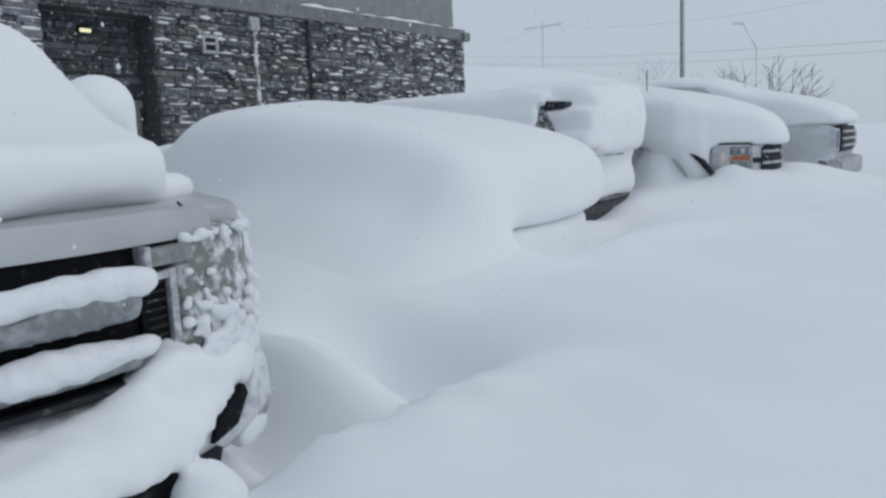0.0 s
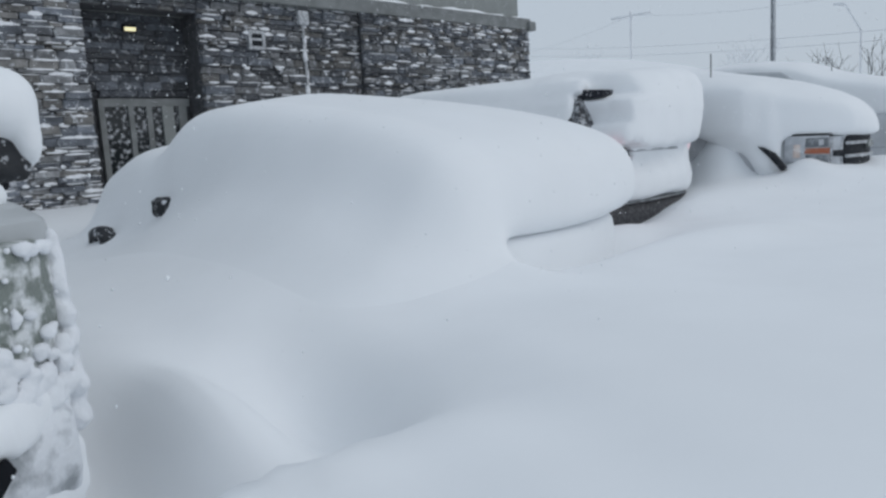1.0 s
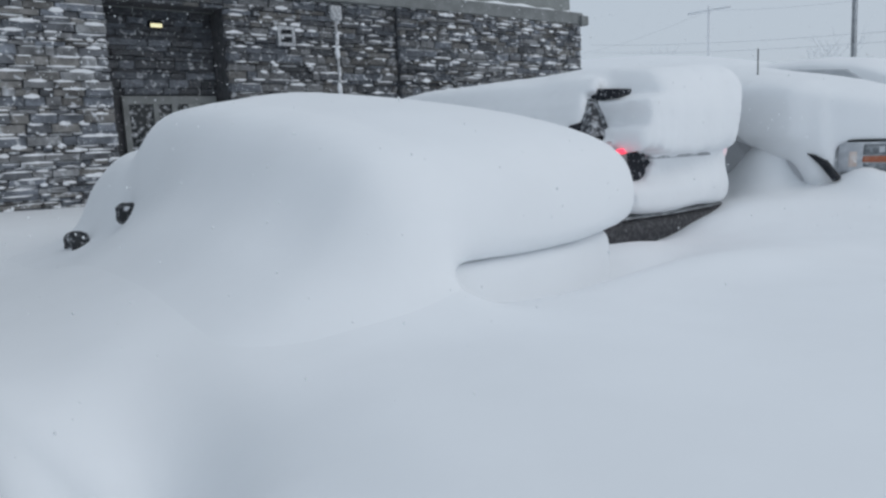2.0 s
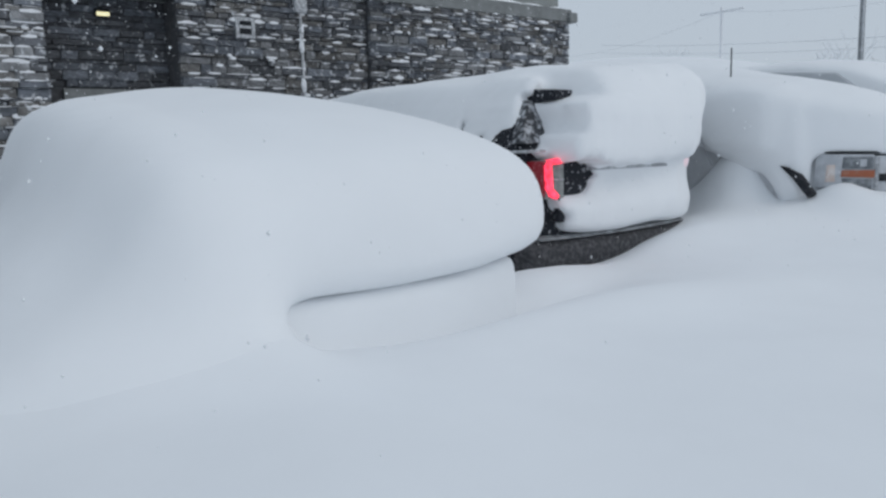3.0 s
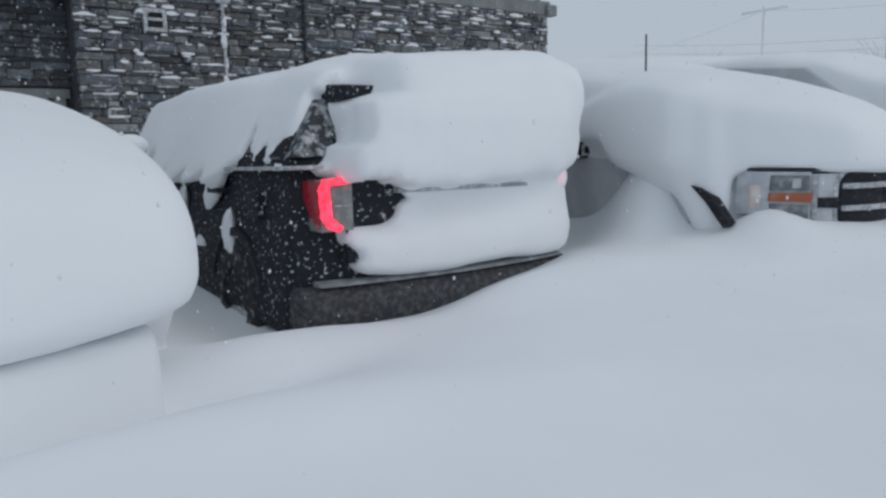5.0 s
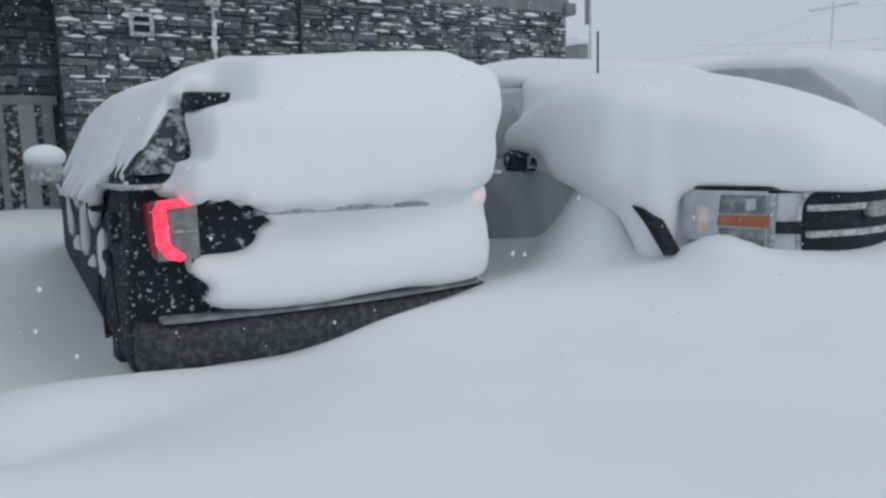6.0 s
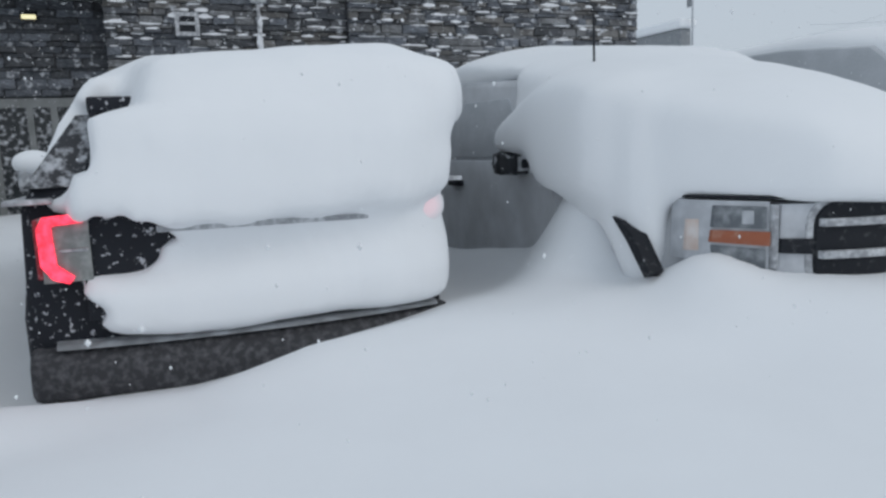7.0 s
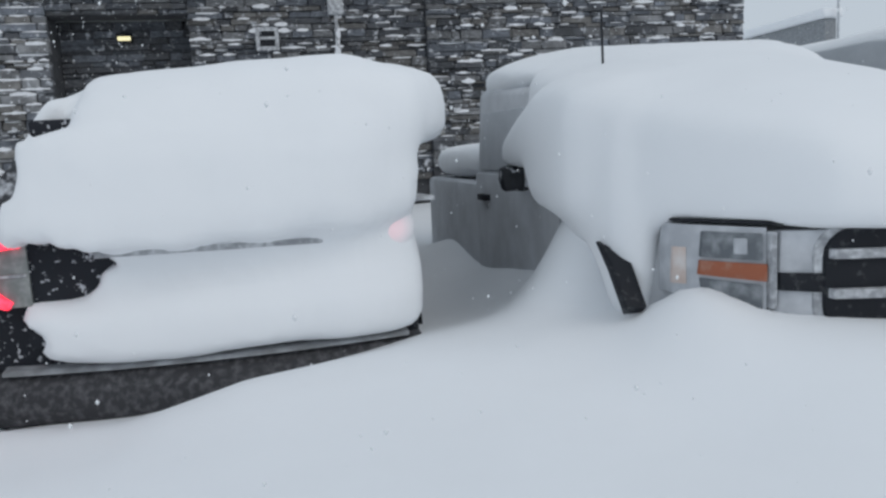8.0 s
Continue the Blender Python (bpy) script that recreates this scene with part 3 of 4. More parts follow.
# side glass, belt line and pillar on the flank that shows
for name, y0, y1, z0, z1 in (("rear_quarter_window", 0.42, 1.10, 1.42, 1.74), ("rear_door_window", 1.22, 2.15, 1.40, 1.76), ("front_door_window", 2.25, 3.2, 1.40, 1.76)):
    for side in (-1, 1):
        slab(name, [(y0, z0), (y1, z0), (y1 - 0.02, z1), (y0 + 0.12, z1)], side * 1.165, side * 0.93, GLASS_DARK, suv, lean=(1.36, 0.60))
for side in (-1, 1):
    slab("pillar", [(0.16, 1.43), (0.30, 1.43), (0.44, 1.80), (0.36, 1.80)], side * 1.18, side * 0.93, PILLAR, suv, lean=(1.36, 0.60))
    slab("belt_trim", [(0.02, 1.355), (3.6, 1.30), (3.6, 1.325), (0.02, 1.38)], side * 1.21, side * 1.0, FROSTED_TRIM, suv)
    arch = part("wheel_arch", ring(0.0, 0.47, 0.53, 0.05, 0.25, 2.9), DARK_PLASTIC, suv)
    arch.location = (side * 1.19, 1.13, 0.40)
    tyre = part("wheel", ring(0.0, 0.24, 0.41, 0.22), TYRE, suv, "black tyre packed with snow")
    tyre.location = (side * 1.11, 1.13, 0.40)
    rim = part("rim", ring(0.0, 0.03, 0.25, 0.16), FROSTED_TRIM, tyre, "alloy rim crusted with snow")
    tyre = part("wheel", ring(0.0, 0.24, 0.41, 0.22), TYRE, suv, "black tyre packed with snow")
    tyre.location = (side * 0.90, 4.2, 0.40)
slab("fuel_door", [(0.62, 1.02), (0.80, 1.02), (0.80, 1.2), (0.62, 1.2)], -1.208, -1.0, BLACK_PAINT, suv)
slab("door_handle", [(1.32, 1.17), (1.56, 1.17), (1.56, 1.21), (1.32, 1.21)], -1.235, -1.05, BLACK_PAINT, suv)
prism("spoiler", [(0.30, 1.775), (0.10, 1.80), (0.09, 1.875), (0.7, 1.92), (0.7, 1.79)], -0.80, 0.80, BLACK_PAINT, suv, 0.015)
slab_x("rear_window", [(-0.80, 1.40), (0.80, 1.40), (0.74, 1.76), (-0.74, 1.76)], 0.14, 0.02, GLASS_DARK, suv, slope=0.55)
slab_x("tailgate_panel", [(-0.88, 0.76), (0.88, 0.76), (0.88, 1.34), (-0.88, 1.34)], -0.012, 0.05, BLACK_PAINT, suv)
slab_x("tailgate_trim", [(-0.53, 1.185), (0.62, 1.175), (0.62, 1.205), (-0.53, 1.215)], -0.065, 0.02, FROSTED_TRIM, suv, "grey trim bar with lumps of snow")
slab_x("plate_recess", [(-0.26, 1.0), (0.26, 1.0), (0.26, 1.16), (-0.26, 1.16)], -0.03, 0.02, DARK_PLASTIC, suv)
for side in (-1, 1):
    lamp = slab_x("tail_lamp", [(side * 1.06, 0.97), (side * 0.84, 0.97), (side * 0.84, 1.29), (side * 1.06, 1.29)], -0.03, 0.22, LAMP_GREY, suv, "clear grey lens with a glowing red bracket", back=0.11 if side > 0 else 0.0)
    red = RED_LAMP if side < 0 else GLOWING_SNOW
    pts = [(1.07, 1.24), (1.04, 1.295), (0.86, 1.305), (0.86, 1.262), (1.005, 1.25), (0.995, 1.06), (0.92, 0.995), (0.945, 0.962), (1.02, 0.99), (1.065, 1.06)]
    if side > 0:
        # no lamp lights this lump; its pink glow is emission in the material
        part("glow_painted_snow", blob(lambda x, y, z: ball_sd(x, y, z, (0, 0, 0), (0.13, 0.09, 0.13)), (-0.2, -0.2, -0.2), (0.2, 0.2, 0.2), 0.02), GLOWING_SNOW, lamp, "snow given a pink glow of its own for the covered lamp").location = (0.97, 0.075, 1.22)
        continue
    slab_x("red_bracket", [(side * a, b) for a, b in pts], -0.055, -0.005, red, lamp, "glowing red light bracket")
    slab("red_side", [(-0.025, 0.99), (0.08, 1.06), (0.17, 1.18), (0.17, 1.28), (-0.025, 1.285)], side * 1.085, side * 1.0, RED_DARK, lamp, "dark red side lens")
    slab_x("lens_divider", [(side * 0.98, 1.12), (side * 0.85, 1.12), (side * 0.85, 1.133), (side * 0.98, 1.133)], -0.045, 0.0, FROSTED_TRIM, lamp)
mirror = part("mirror", blob(lambda x, y, z: box_sd(x, y, z, (0, 0, 0), (0.13, 0.09, 0.11), 0.05), (-0.25, -0.25, -0.25), (0.25, 0.25, 0.25), 0.025), FROSTED_TRIM, suv, "door mirror frosted with snow")
mirror.location = (-1.40, 3.2, 1.42)
part("mirror_arm", bm_box(-1.30, -1.0, 3.16, 3.24, 1.22, 1.32, 0.02), DARK_PLASTIC, suv)
part("mirror_snow", blob(lambda x, y, z: ball_sd(x, y, z, (0, 0, 0), (0.17, 0.15, 0.11)), (-0.3, -0.3, -0.2), (0.3, 0.3, 0.2), 0.03), SNOW, mirror, "cap of snow").location = (0, 0, 0.13)


def suv_snow(x, y, z):
    n = 0.010 * wobble(x, y, z, 4.0) + 0.005 * wobble(z, x, y, 13) + 0.003 * wobble(y, z, x, 37)
    # roof: level along the far edge, falling away to the near rear corner and over the windscreen
    edge = 1.17 + 0.28 * step(-0.2, 0.9, x) * step(-0.35, 0.5, y)
    top = 2.145 - 0.035 * (x - 1.1) ** 2 - (0.32 * step(1.0, -0.1, y) - 0.09) * step(0.45, -0.95, x) - 0.08 * step(0.9, -0.3, y) - 0.15 * step(3.0, 4.8, y)
    side = smax(smax(x - edge + 0.02, -0.78 - 0.22 * step(0.6, 2.4, y) - x, 0.05), np.abs(y - 2.1) - 2.36, 0.22)
    under = 1.78 - 0.10 * step(0.4, 1.0, x) + 0.08 * step(-0.45, -0.6, x) * step(0.6, 0.3, y)
    cap = smax(smax(side, z - top, 0.22 - 0.08 * step(0.4, 1.0, x)), under - z, 0.12)
    # pillow over the rear window, one swell from the roof down to the tailgate handle
    left = -0.81 - 0.11 * step(1.80, 1.30, z) + 0.012 * np.sin(9 * z) + 0.32 * step(1.77, 1.81, z)
    belly = -0.33 + 0.20 * np.clip((z - 1.42) / 0.6, 0, 1.2) ** 2 + 0.03 * x * x + 0.26 * np.clip(x - 0.65, 0, 1)
    pillow = smax(smax(left - x, x - 1.16 + 0.07 * step(1.50, 1.76, z), 0.10), smax(belly - y, y - 0.6, 0.2), 0.14)
    hem = 1.245 + 0.06 * hump(x, -0.72, 0.22) + 0.010 * np.sin(14 * x) + 0.014 * np.sin(53 * x) * hump(x, -0.72, 0.3)
    pillow = smax(smax(pillow, hem - z, 0.06 + 0.08 * step(-0.3, 0.6, x)), z - 2.05, 0.1)
    # blanket on the tailgate below, climbing to the pillow beyond the end of the trim bar
    lip = 1.03 + 0.10 * step(-0.75, 0.3, x) + 0.19 * step(0.35, 0.80, x) + 0.012 * np.sin(4 * x)
    skin = -0.11 - 0.06 * step(1.15, 0.80, z) + 0.03 * x * x + 0.26 * np.clip(x - 0.7, 0, 1)
    low = smax(smax(-0.84 - 0.5 * np.clip(z - 0.7, 0, 1) - x + 0.03 * np.sin(17 * z) + 0.02 * np.sin(41 * z), x - 1.16, 0.08), smax(skin - y, y - 0.3, 0.1), 0.08)
    low = smax(smax(low, z - lip, 0.12), 0.628 + 0.010 * np.sin(6 * x) - z, 0.09)
    # snow driven onto the side windows
    flank = smax(smax(np.abs(x + 1.10 - 0.58 * (z - 1.36)) - 0.09 - 0.08 * step(0.6, 1.8, y) - 0.03 * wobble(x, y, z, 4), smax(0.34 - y, y - 4.2, 0.08), 0.08), smax(1.33 + 0.04 * wobble(x, y, z, 8) + 0.06 * hump(y, 0.45, 0.12) + 0.10 * hump(y, 0.95, 0.3) + 0.08 * wobble(y, z, x, 13) - 0.06 * step(0.9, 1.9, y) - z, z - 2.0, 0.1), 0.05)
    # streaks frozen to the doors and the wing
    streak = 0.5 + 0.5 * np.sin(7.5 * y + 1.2 * np.sin(5 * z)) * np.sin(6 * z + 2.2 * y)
    doors = smax(smax(np.abs(x + 1.19) - 0.045 * step(0.58, 0.8, streak), smax(1.15 - y, y - 4.3, 0.08), 0.02), smax(0.72 - z, z - 1.35, 0.05), 0.02)
    # thin film on the tailgate between them
    film = smax(smax(-0.50 + 0.05 * np.sin(23 * z) + 0.025 * np.sin(67 * z) - x, x - 1.08, 0.03), smax(-0.055 + 0.26 * np.clip(x - 0.7, 0, 1) - y, y - 0.2, 0.02), 0.02)
    film = smax(film, smax(0.9 - z, z - 1.33, 0.03), 0.02)
    wrap = ball_sd(x, y, z, (-0.93, 0.28, 1.335), (0.12, 0.2, 0.05))
    whole = smin(smin(smin(smin(smin(smin(cap, pillow, 0.22 - 0.10 * step(0.75, 1.0, x)), low, 0.05), flank, 0.08), wrap, 0.02), film, 0.02), doors, 0.01) + n
    # the corner pillar stays bare
    bare = smax(box_sd(x, y, z, (-0.95, 0.02, 1.68), (0.16, 0.46, 0.175), 0.04), y - 0.25 - 0.45 * (z - 1.43), 0.02)
    gaps = np.minimum(ball_sd(x, y, z, (-1.12, 0.43, 1.47), (0.16, 0.11, 0.07)), np.minimum(ball_sd(x, y, z, (-1.14, 1.02, 1.47), (0.2, 0.035, 0.17)), ball_sd(x, y, z, (-1.16, 0.74, 1.42), (0.2, 0.06, 0.08))))
    return smax(whole, -np.minimum(bare, gaps) + 0.012 * wobble(x, y, z, 24), 0.02)


part("snow_cover", blob(suv_snow, (-1.4, -0.5, 0.6), (1.6, 4.8, 2.45), 0.034), SNOW, suv, "thick white snow over roof, windows and tailgate")

# ---- grey pickup ----
pickup = thing("pickup_truck", 12.02, 3.25, "grey pickup truck facing out, deep in drifted snow", "truck")
prism("body", [(-0.30, 0.45), (-0.33, 0.85), (-0.28, 1.22), (0.1, 1.27), (1.5, 1.32), (5.6, 1.35), (5.65, 0.5)], -1.0, 1.0, GREY_PAINT, pickup, 0.05, bow=0.70)
prism("cab", [(1.45, 1.2), (2.0, 2.03), (3.38, 2.13), (3.45, 1.2)], -1.0, 1.0, GREY_PAINT, pickup, 0.06, tumble=(1.3, 0.06))
for side in (-1, 1):
    slab("door", [(1.42, 0.62), (3.38, 0.55), (3.38, 1.42), (1.55, 1.42), (1.38, 1.1)], side * 1.015, side * 0.96, GREY_PAINT, pickup, "slate grey door dusted with snow")
    slab("side_window", [(1.75, 1.45), (3.25, 1.45), (3.2, 1.92), (2.15, 1.90)], side * 1.012, side * 0.94, FROST_SHADE_GREY, pickup, "side window plastered with frost", lean=(1.3, 0.06))
    slab("door_handle", [(2.95, 1.20), (3.2, 1.20), (3.2, 1.25), (2.95, 1.25)], side * 1.06, side * 1.0, DARK_PLASTIC, pickup)
    wheel = part("wheel", ring(0.0, 0.24, 0.42, 0.25), TYRE, pickup, "black tyre sunk in snow")
    wheel.location = (side * 0.88, 0.98, 0.42)
    part("wheel_arch", ring(0.0, 0.50, 0.57, 0.06, 1.9 if side < 0 else 0.5, 2.9), DARK_PLASTIC, pickup, "black wheel-arch edge").location = (side * 1.02, 0.96, 0.50)
    wheel = part("wheel", ring(0.0, 0.24, 0.42, 0.25), TYRE, pickup, "black tyre sunk in snow")
    wheel.location = (side * 0.88, 4.5, 0.42)
    # headlight: frame, clear box, amber band, chrome divider
    lamp = slab_x("headlight", [(side * 0.99, 0.90), (side * 0.55, 0.84), (side * 0.55, 1.215), (side * 0.98, 1.225)], -0.015, 0.12, LAMP_FRAME, pickup, "headlight in a grey frame with an amber band", nose=1, back=-0.38)
    slab_x("lens", [(side * 0.87, 1.08), (side * 0.58, 1.075), (side * 0.58, 1.19), (side * 0.86, 1.195)], -0.035, 0.0, LENS, lamp, "clear dark lens", nose=1, back=-0.38)
    slab_x("inner_reflector", [(side * 0.72, 1.10), (side * 0.66, 1.10), (side * 0.66, 1.17), (side * 0.72, 1.17)], -0.043, -0.03, LAMP_FRAME, lamp, nose=1, back=-0.38)
    slab_x("amber_band", [(side * 0.88, 1.0), (side * 0.56, 0.985), (side * 0.56, 1.06), (side * 0.87, 1.065)], -0.035, 0.0, AMBER, lamp, "orange turn-signal band", nose=1, back=-0.38)
    slab_x("lower_lens", [(side * 0.86, 0.905), (side * 0.58, 0.86), (side * 0.58, 0.97), (side * 0.87, 0.985)], -0.03, 0.0, LENS, lamp, nose=1, back=-0.38)
    slab_x("amber_corner", [(side * 1.0, 0.95), (side * 0.93, 0.95), (side * 0.93, 1.12), (side * 0.99, 1.12)], -0.018, 0.0, AMBER_DIM, lamp, nose=1, back=-0.38)
    slab_x("chrome_divider", [(side * 0.545, 0.87), (side * 0.515, 0.87), (side * 0.515, 1.20), (side * 0.545, 1.20)], -0.04, 0.0, FROSTED_TRIM, lamp, nose=1, back=-0.38)
    slab_x("bonnet_gap", [(side * 0.98, 1.235), (side * 0.36, 1.225), (side * 0.30, 1.25), (side * 0.28, 1.262), (side * 0.40, 1.243), (side * 0.98, 1.25)], -0.02, 0.05, DARK_PLASTIC, pickup, "dark gap under the bonnet edge", nose=1, back=-0.38)
    slab_x("grille_arm", [(side * 0.50, 0.95), (side * 0.24, 0.94), (side * 0.24, 1.02), (side * 0.50, 1.025)], -0.04, 0.06, DARK_PLASTIC, pickup, nose=1, back=-0.38)
    slab_x("grille_shoulder", [(side * 0.50, 0.83), (side * 0.27, 0.78), (side * 0.24, 1.03), (side * 0.20, 1.20), (side * 0.48, 1.20)], -0.02, 0.06, LAMP_FRAME, pickup, nose=1, back=-0.38)
grille = slab_x("grille", rounded(-0.52, 0.52, 0.76, 1.21, 0.12), -0.05, 0.08, DARK_PLASTIC, pickup, "black grille with snow-dusted bars", nose=2, back=-0.38)
for zb in (0.94, 1.105):
    slab_x("grille_bar", [(-0.51, zb - 0.02), (0.51, zb - 0.02), (0.51, zb + 0.02), (-0.51, zb + 0.02)], -0.085, -0.03, FROSTED_TRIM, grille, "grey bar dusted with snow", nose=2, back=-0.38)
slab_x("grille_rim", rounded(-0.55, 0.55, 0.735, 1.235, 0.14), -0.03, 0.05, FROSTED_TRIM, grille, nose=2, back=-0.38)
slab_x("emblem", rounded(-0.11, 0.11, 1.03, 1.13, 0.05), -0.10, -0.06, LAMP_GREY, grille, "plain oval emblem", back=-0.38)
prism("front_bumper", [(0.0, 0.45), (-0.44, 0.5), (-0.44, 0.72), (0.0, 0.74)], -0.98, 0.98, LAMP_FRAME, pickup, 0.05, bow=0.66)
mirror = part("mirror", blob(lambda x, y, z: box_sd(x, y, z, (0, 0, 0), (0.15, 0.08, 0.085), 0.035) + 0.01 * wobble(x, y, z, 45), (-0.25, -0.2, -0.2), (0.25, 0.2, 0.2), 0.02), CRUSTED, pickup, "black door mirror under a lump of snow")
mirror.location = (-1.10, 1.84, 1.415)
slab_x("mirror_lamp_frame", [(-0.01, -0.06), (0.10, -0.06), (0.10, 0.045), (-0.01, 0.045)], -0.10, -0.06, FROSTED_TRIM, mirror, "square pale frame on the mirror")
slab_x("mirror_lamp", [(0.012, -0.04), (0.08, -0.04), (0.08, 0.025), (0.012, 0.025)], -0.107, -0.08, DARK_PLASTIC, mirror)
slab("arch_lip", [(0.54, 1.12), (0.40, 0.99), (0.24, 0.80), (0.19, 0.84), (0.34, 1.03), (0.45, 1.10)], -1.16, -1.06, DARK_PLASTIC, pickup, "black lip of the wheel arch")
part("mirror_arm", bm_box(-1.10, -0.96, 1.83, 1.90, 1.33, 1.40, 0.02), DARK_PLASTIC, pickup)
part("antenna", rod((-0.71, 1.36, 1.3), (-0.72, 1.35, 2.41), 0.008), DARK_PLASTIC, pickup, "thin black whip aerial")


def pickup_snow(x, y, z):
    n = 0.010 * wobble(x, y, z, 4.0) + 0.004 * wobble(z, x, y, 13)
    rise = 1.24 + 1.13 * np.clip((y + 0.62) / 3.4, 0.001, 1.05) ** 0.40
    top = rise - 0.19 * np.clip(-x, 0, 2) ** 2 - (0.24 - 0.26 * step(0.6, 1.9, y)) * np.clip(x, 0, 2) ** 2
    # a sheer flank towards the SUV, rounder on the other side
    front = -0.64 + 0.62 * x * x + 0.45 * np.clip(-x - 0.55, 0, 1)
    side = smax(smax(-1.02 + 0.06 * step(1.9, 2.3, y) - x, x - 1.12 - 0.10 * step(0.8, 1.9, y), 0.05), smax(front - y, y - 3.42, 0.10), 0.10)
    floor = 1.215 - 0.03 * np.cos(3 * x) + 0.80 * step(1.75, 2.1, y)
    cap = smax(smax(side, z - top - 0.03, 0.12 - 0.05 * step(1.9, 2.3, y) + 0.16 * step(-0.6, 0.3, x) * step(2.4, 1.4, y)), floor - z, 0.09)
    # the lump over the mirror and the sheet that hangs over the front wing
    roof = 2.03 - 0.42 * np.clip(y - 1.25, 0, 1) - 0.30 * np.clip(1.05 - y, 0, 1)
    lump = smax(box_sd(x, y, z, (-0.95, 1.33, 1.60), (0.27, 0.76, 0.42), 0.20), z - roof - 0.25 * np.clip(x + 1.0, -1, 0), 0.10)
    lump = smax(lump, 1.27 + 0.24 * step(1.25, 1.55, y) - z, 0.06)
    wing = smax(smax(np.abs(x + 1.0) - 0.12, np.abs(y - 0.78) - 0.40, 0.12), smax(z - 1.8, 1.05 - 0.55 * (0.9 - y) * step(0.95, 0.6, y) - z, 0.1), 0.12)
    nose = ball_sd(x, y, z, (-1.0, 0.48, 1.02), (0.09, 0.16, 0.30))
    # bed
    bed = smax(smax(np.abs(x) - 1.0, np.abs(y - 4.6) - 1.05, 0.2), smax(z - 1.72, 1.33 - z, 0.1), 0.15)
    return smin(smin(smin(smin(cap, lump, 0.10), wing, 0.10), nose, 0.08), bed, 0.03) + n


part("snow_cover", blob(pickup_snow, (-1.6, -0.6, 0.55), (1.4, 5.9, 2.6), 0.04), SNOW, pickup, "deep smooth snow over bonnet, mirror and cab")

# ---- far pickup ----
far_pickup = thing("pickup_truck", 15.1, 2.45, "dark pickup truck with a snow-packed grille and bumper", "truck")
prism("body", [(0.05, 0.45), (0.0, 0.85), (0.05, 1.45), (1.5, 1.5), (5.6, 1.4), (5.65, 0.5)], -1.0, 1.0, GREY_PAINT, far_pickup, 0.08)
prism("front_bumper", [(0.3, 0.5), (-0.16, 0.55), (-0.16, 0.86), (0.3, 0.92)], -1.0, 1.0, CRUSTED_PALE, far_pickup, 0.06, label="bumper caked with snow")
g3 = slab_x("grille", rounded(-0.6, 0.6, 0.98, 1.42, 0.08), -0.06, 0.06, DARK_PLASTIC, far_pickup, "dark grille packed with snow")
for zb in (1.08, 1.2, 1.32):
    slab_x("grille_bar", [(-0.58, zb - 0.02), (0.58, zb - 0.02), (0.58, zb + 0.02), (-0.58, zb + 0.02)], -0.10, -0.03, FROSTED_TRIM, g3)
for side in (-1, 1):
    lamp = slab_x("headlight", [(side * 0.98, 1.0), (side * 0.66, 1.0), (side * 0.66, 1.38), (side * 0.98, 1.38)], -0.03, 0.3, LAMP_FRAME, far_pickup, "headlight filmed with snow")
    slab_x("lens", [(side * 0.94, 1.05), (side * 0.70, 1.05), (side * 0.70, 1.33), (side * 0.94, 1.33)], -0.05, 0.0, LENS, lamp)
    slab("fender", [(0.05, 0.95), (1.3, 0.95), (1.3, 1.4), (0.05, 1.4)], side * 1.02, side * 0.95, GREY_PAINT, far_pickup)
    for yw in (0.98, 4.6):
        wheel = part("wheel", ring(0.0, 0.24, 0.43, 0.25), TYRE, far_pickup, "black tyre sunk in snow")
        wheel.location = (side * 0.88, yw, 0.45)
# grey colour here stands in for shade on the snow's near flank
prism("cab", [(1.5, 1.45), (1.75, 1.9), (2.2, 2.24), (3.1, 2.32), (4.3, 2.32), (4.4, 1.45)], -1.085, 1.085, FROST_SHADE_GREY, far_pickup, 0.05, label="cab in grey put there for the shaded snow flank")
part("antenna", rod((-0.42, 1.62, 1.4), (-0.42, 1.62, 2.42), 0.006), DARK_PLASTIC, far_pickup, "thin black whip aerial")


def far_snow(x, y, z):
    top = 1.55 + 0.85 * np.sqrt(np.clip((y + 0.28) / 3.0, 0.001, 1)) ** 1.05 - 0.10 * x * x + 0.12 * step(1.4, 2.2, y)
    side = smax(smax(-1.06 - x, x - 1.06, 0.05), np.abs(y - 2.4) - 2.6, 0.20)
    return smax(smax(side, z - top, 0.12), 1.43 - z, 0.10) + 0.012 * wobble(x, y, z, 4.0)


part("snow_cover", blob(far_snow, (-1.4, -0.6, 1.2), (1.4, 5.4, 2.8), 0.05), SNOW, far_pickup, "deep smooth snow over bonnet and cab")

# ---- white pickup ----
white_truck = thing("pickup_truck", 0.93, 2.2, "white heavy pickup truck with a snow-packed chrome grille", "truck")
prism("body", [(0.12, 0.45), (0.10, 1.16), (0.06, 1.25), (0.5, 1.30), (1.7, 1.36), (5.7, 1.4), (5.75, 0.5)], -1.0, 1.0, WHITE_PAINT, white_truck, 0.05, bow=0.30)
prism("cab", [(1.7, 1.3), (2.4, 1.92), (4.4, 1.95), (4.6, 1.3)], -0.98, 0.98, WHITE_PAINT, white_truck, 0.06, tumble=(1.36, 0.15))
hood_lip = slab_x("bonnet_edge", [(-0.66, 1.165), (0.66, 1.165), (0.68, 1.19), (0.66, 1.265), (-0.66, 1.265), (-0.68, 1.19)], -0.005, 0.2, WHITE_PAINT, white_truck, "white bonnet edge dusted with snow", bow=0.25)
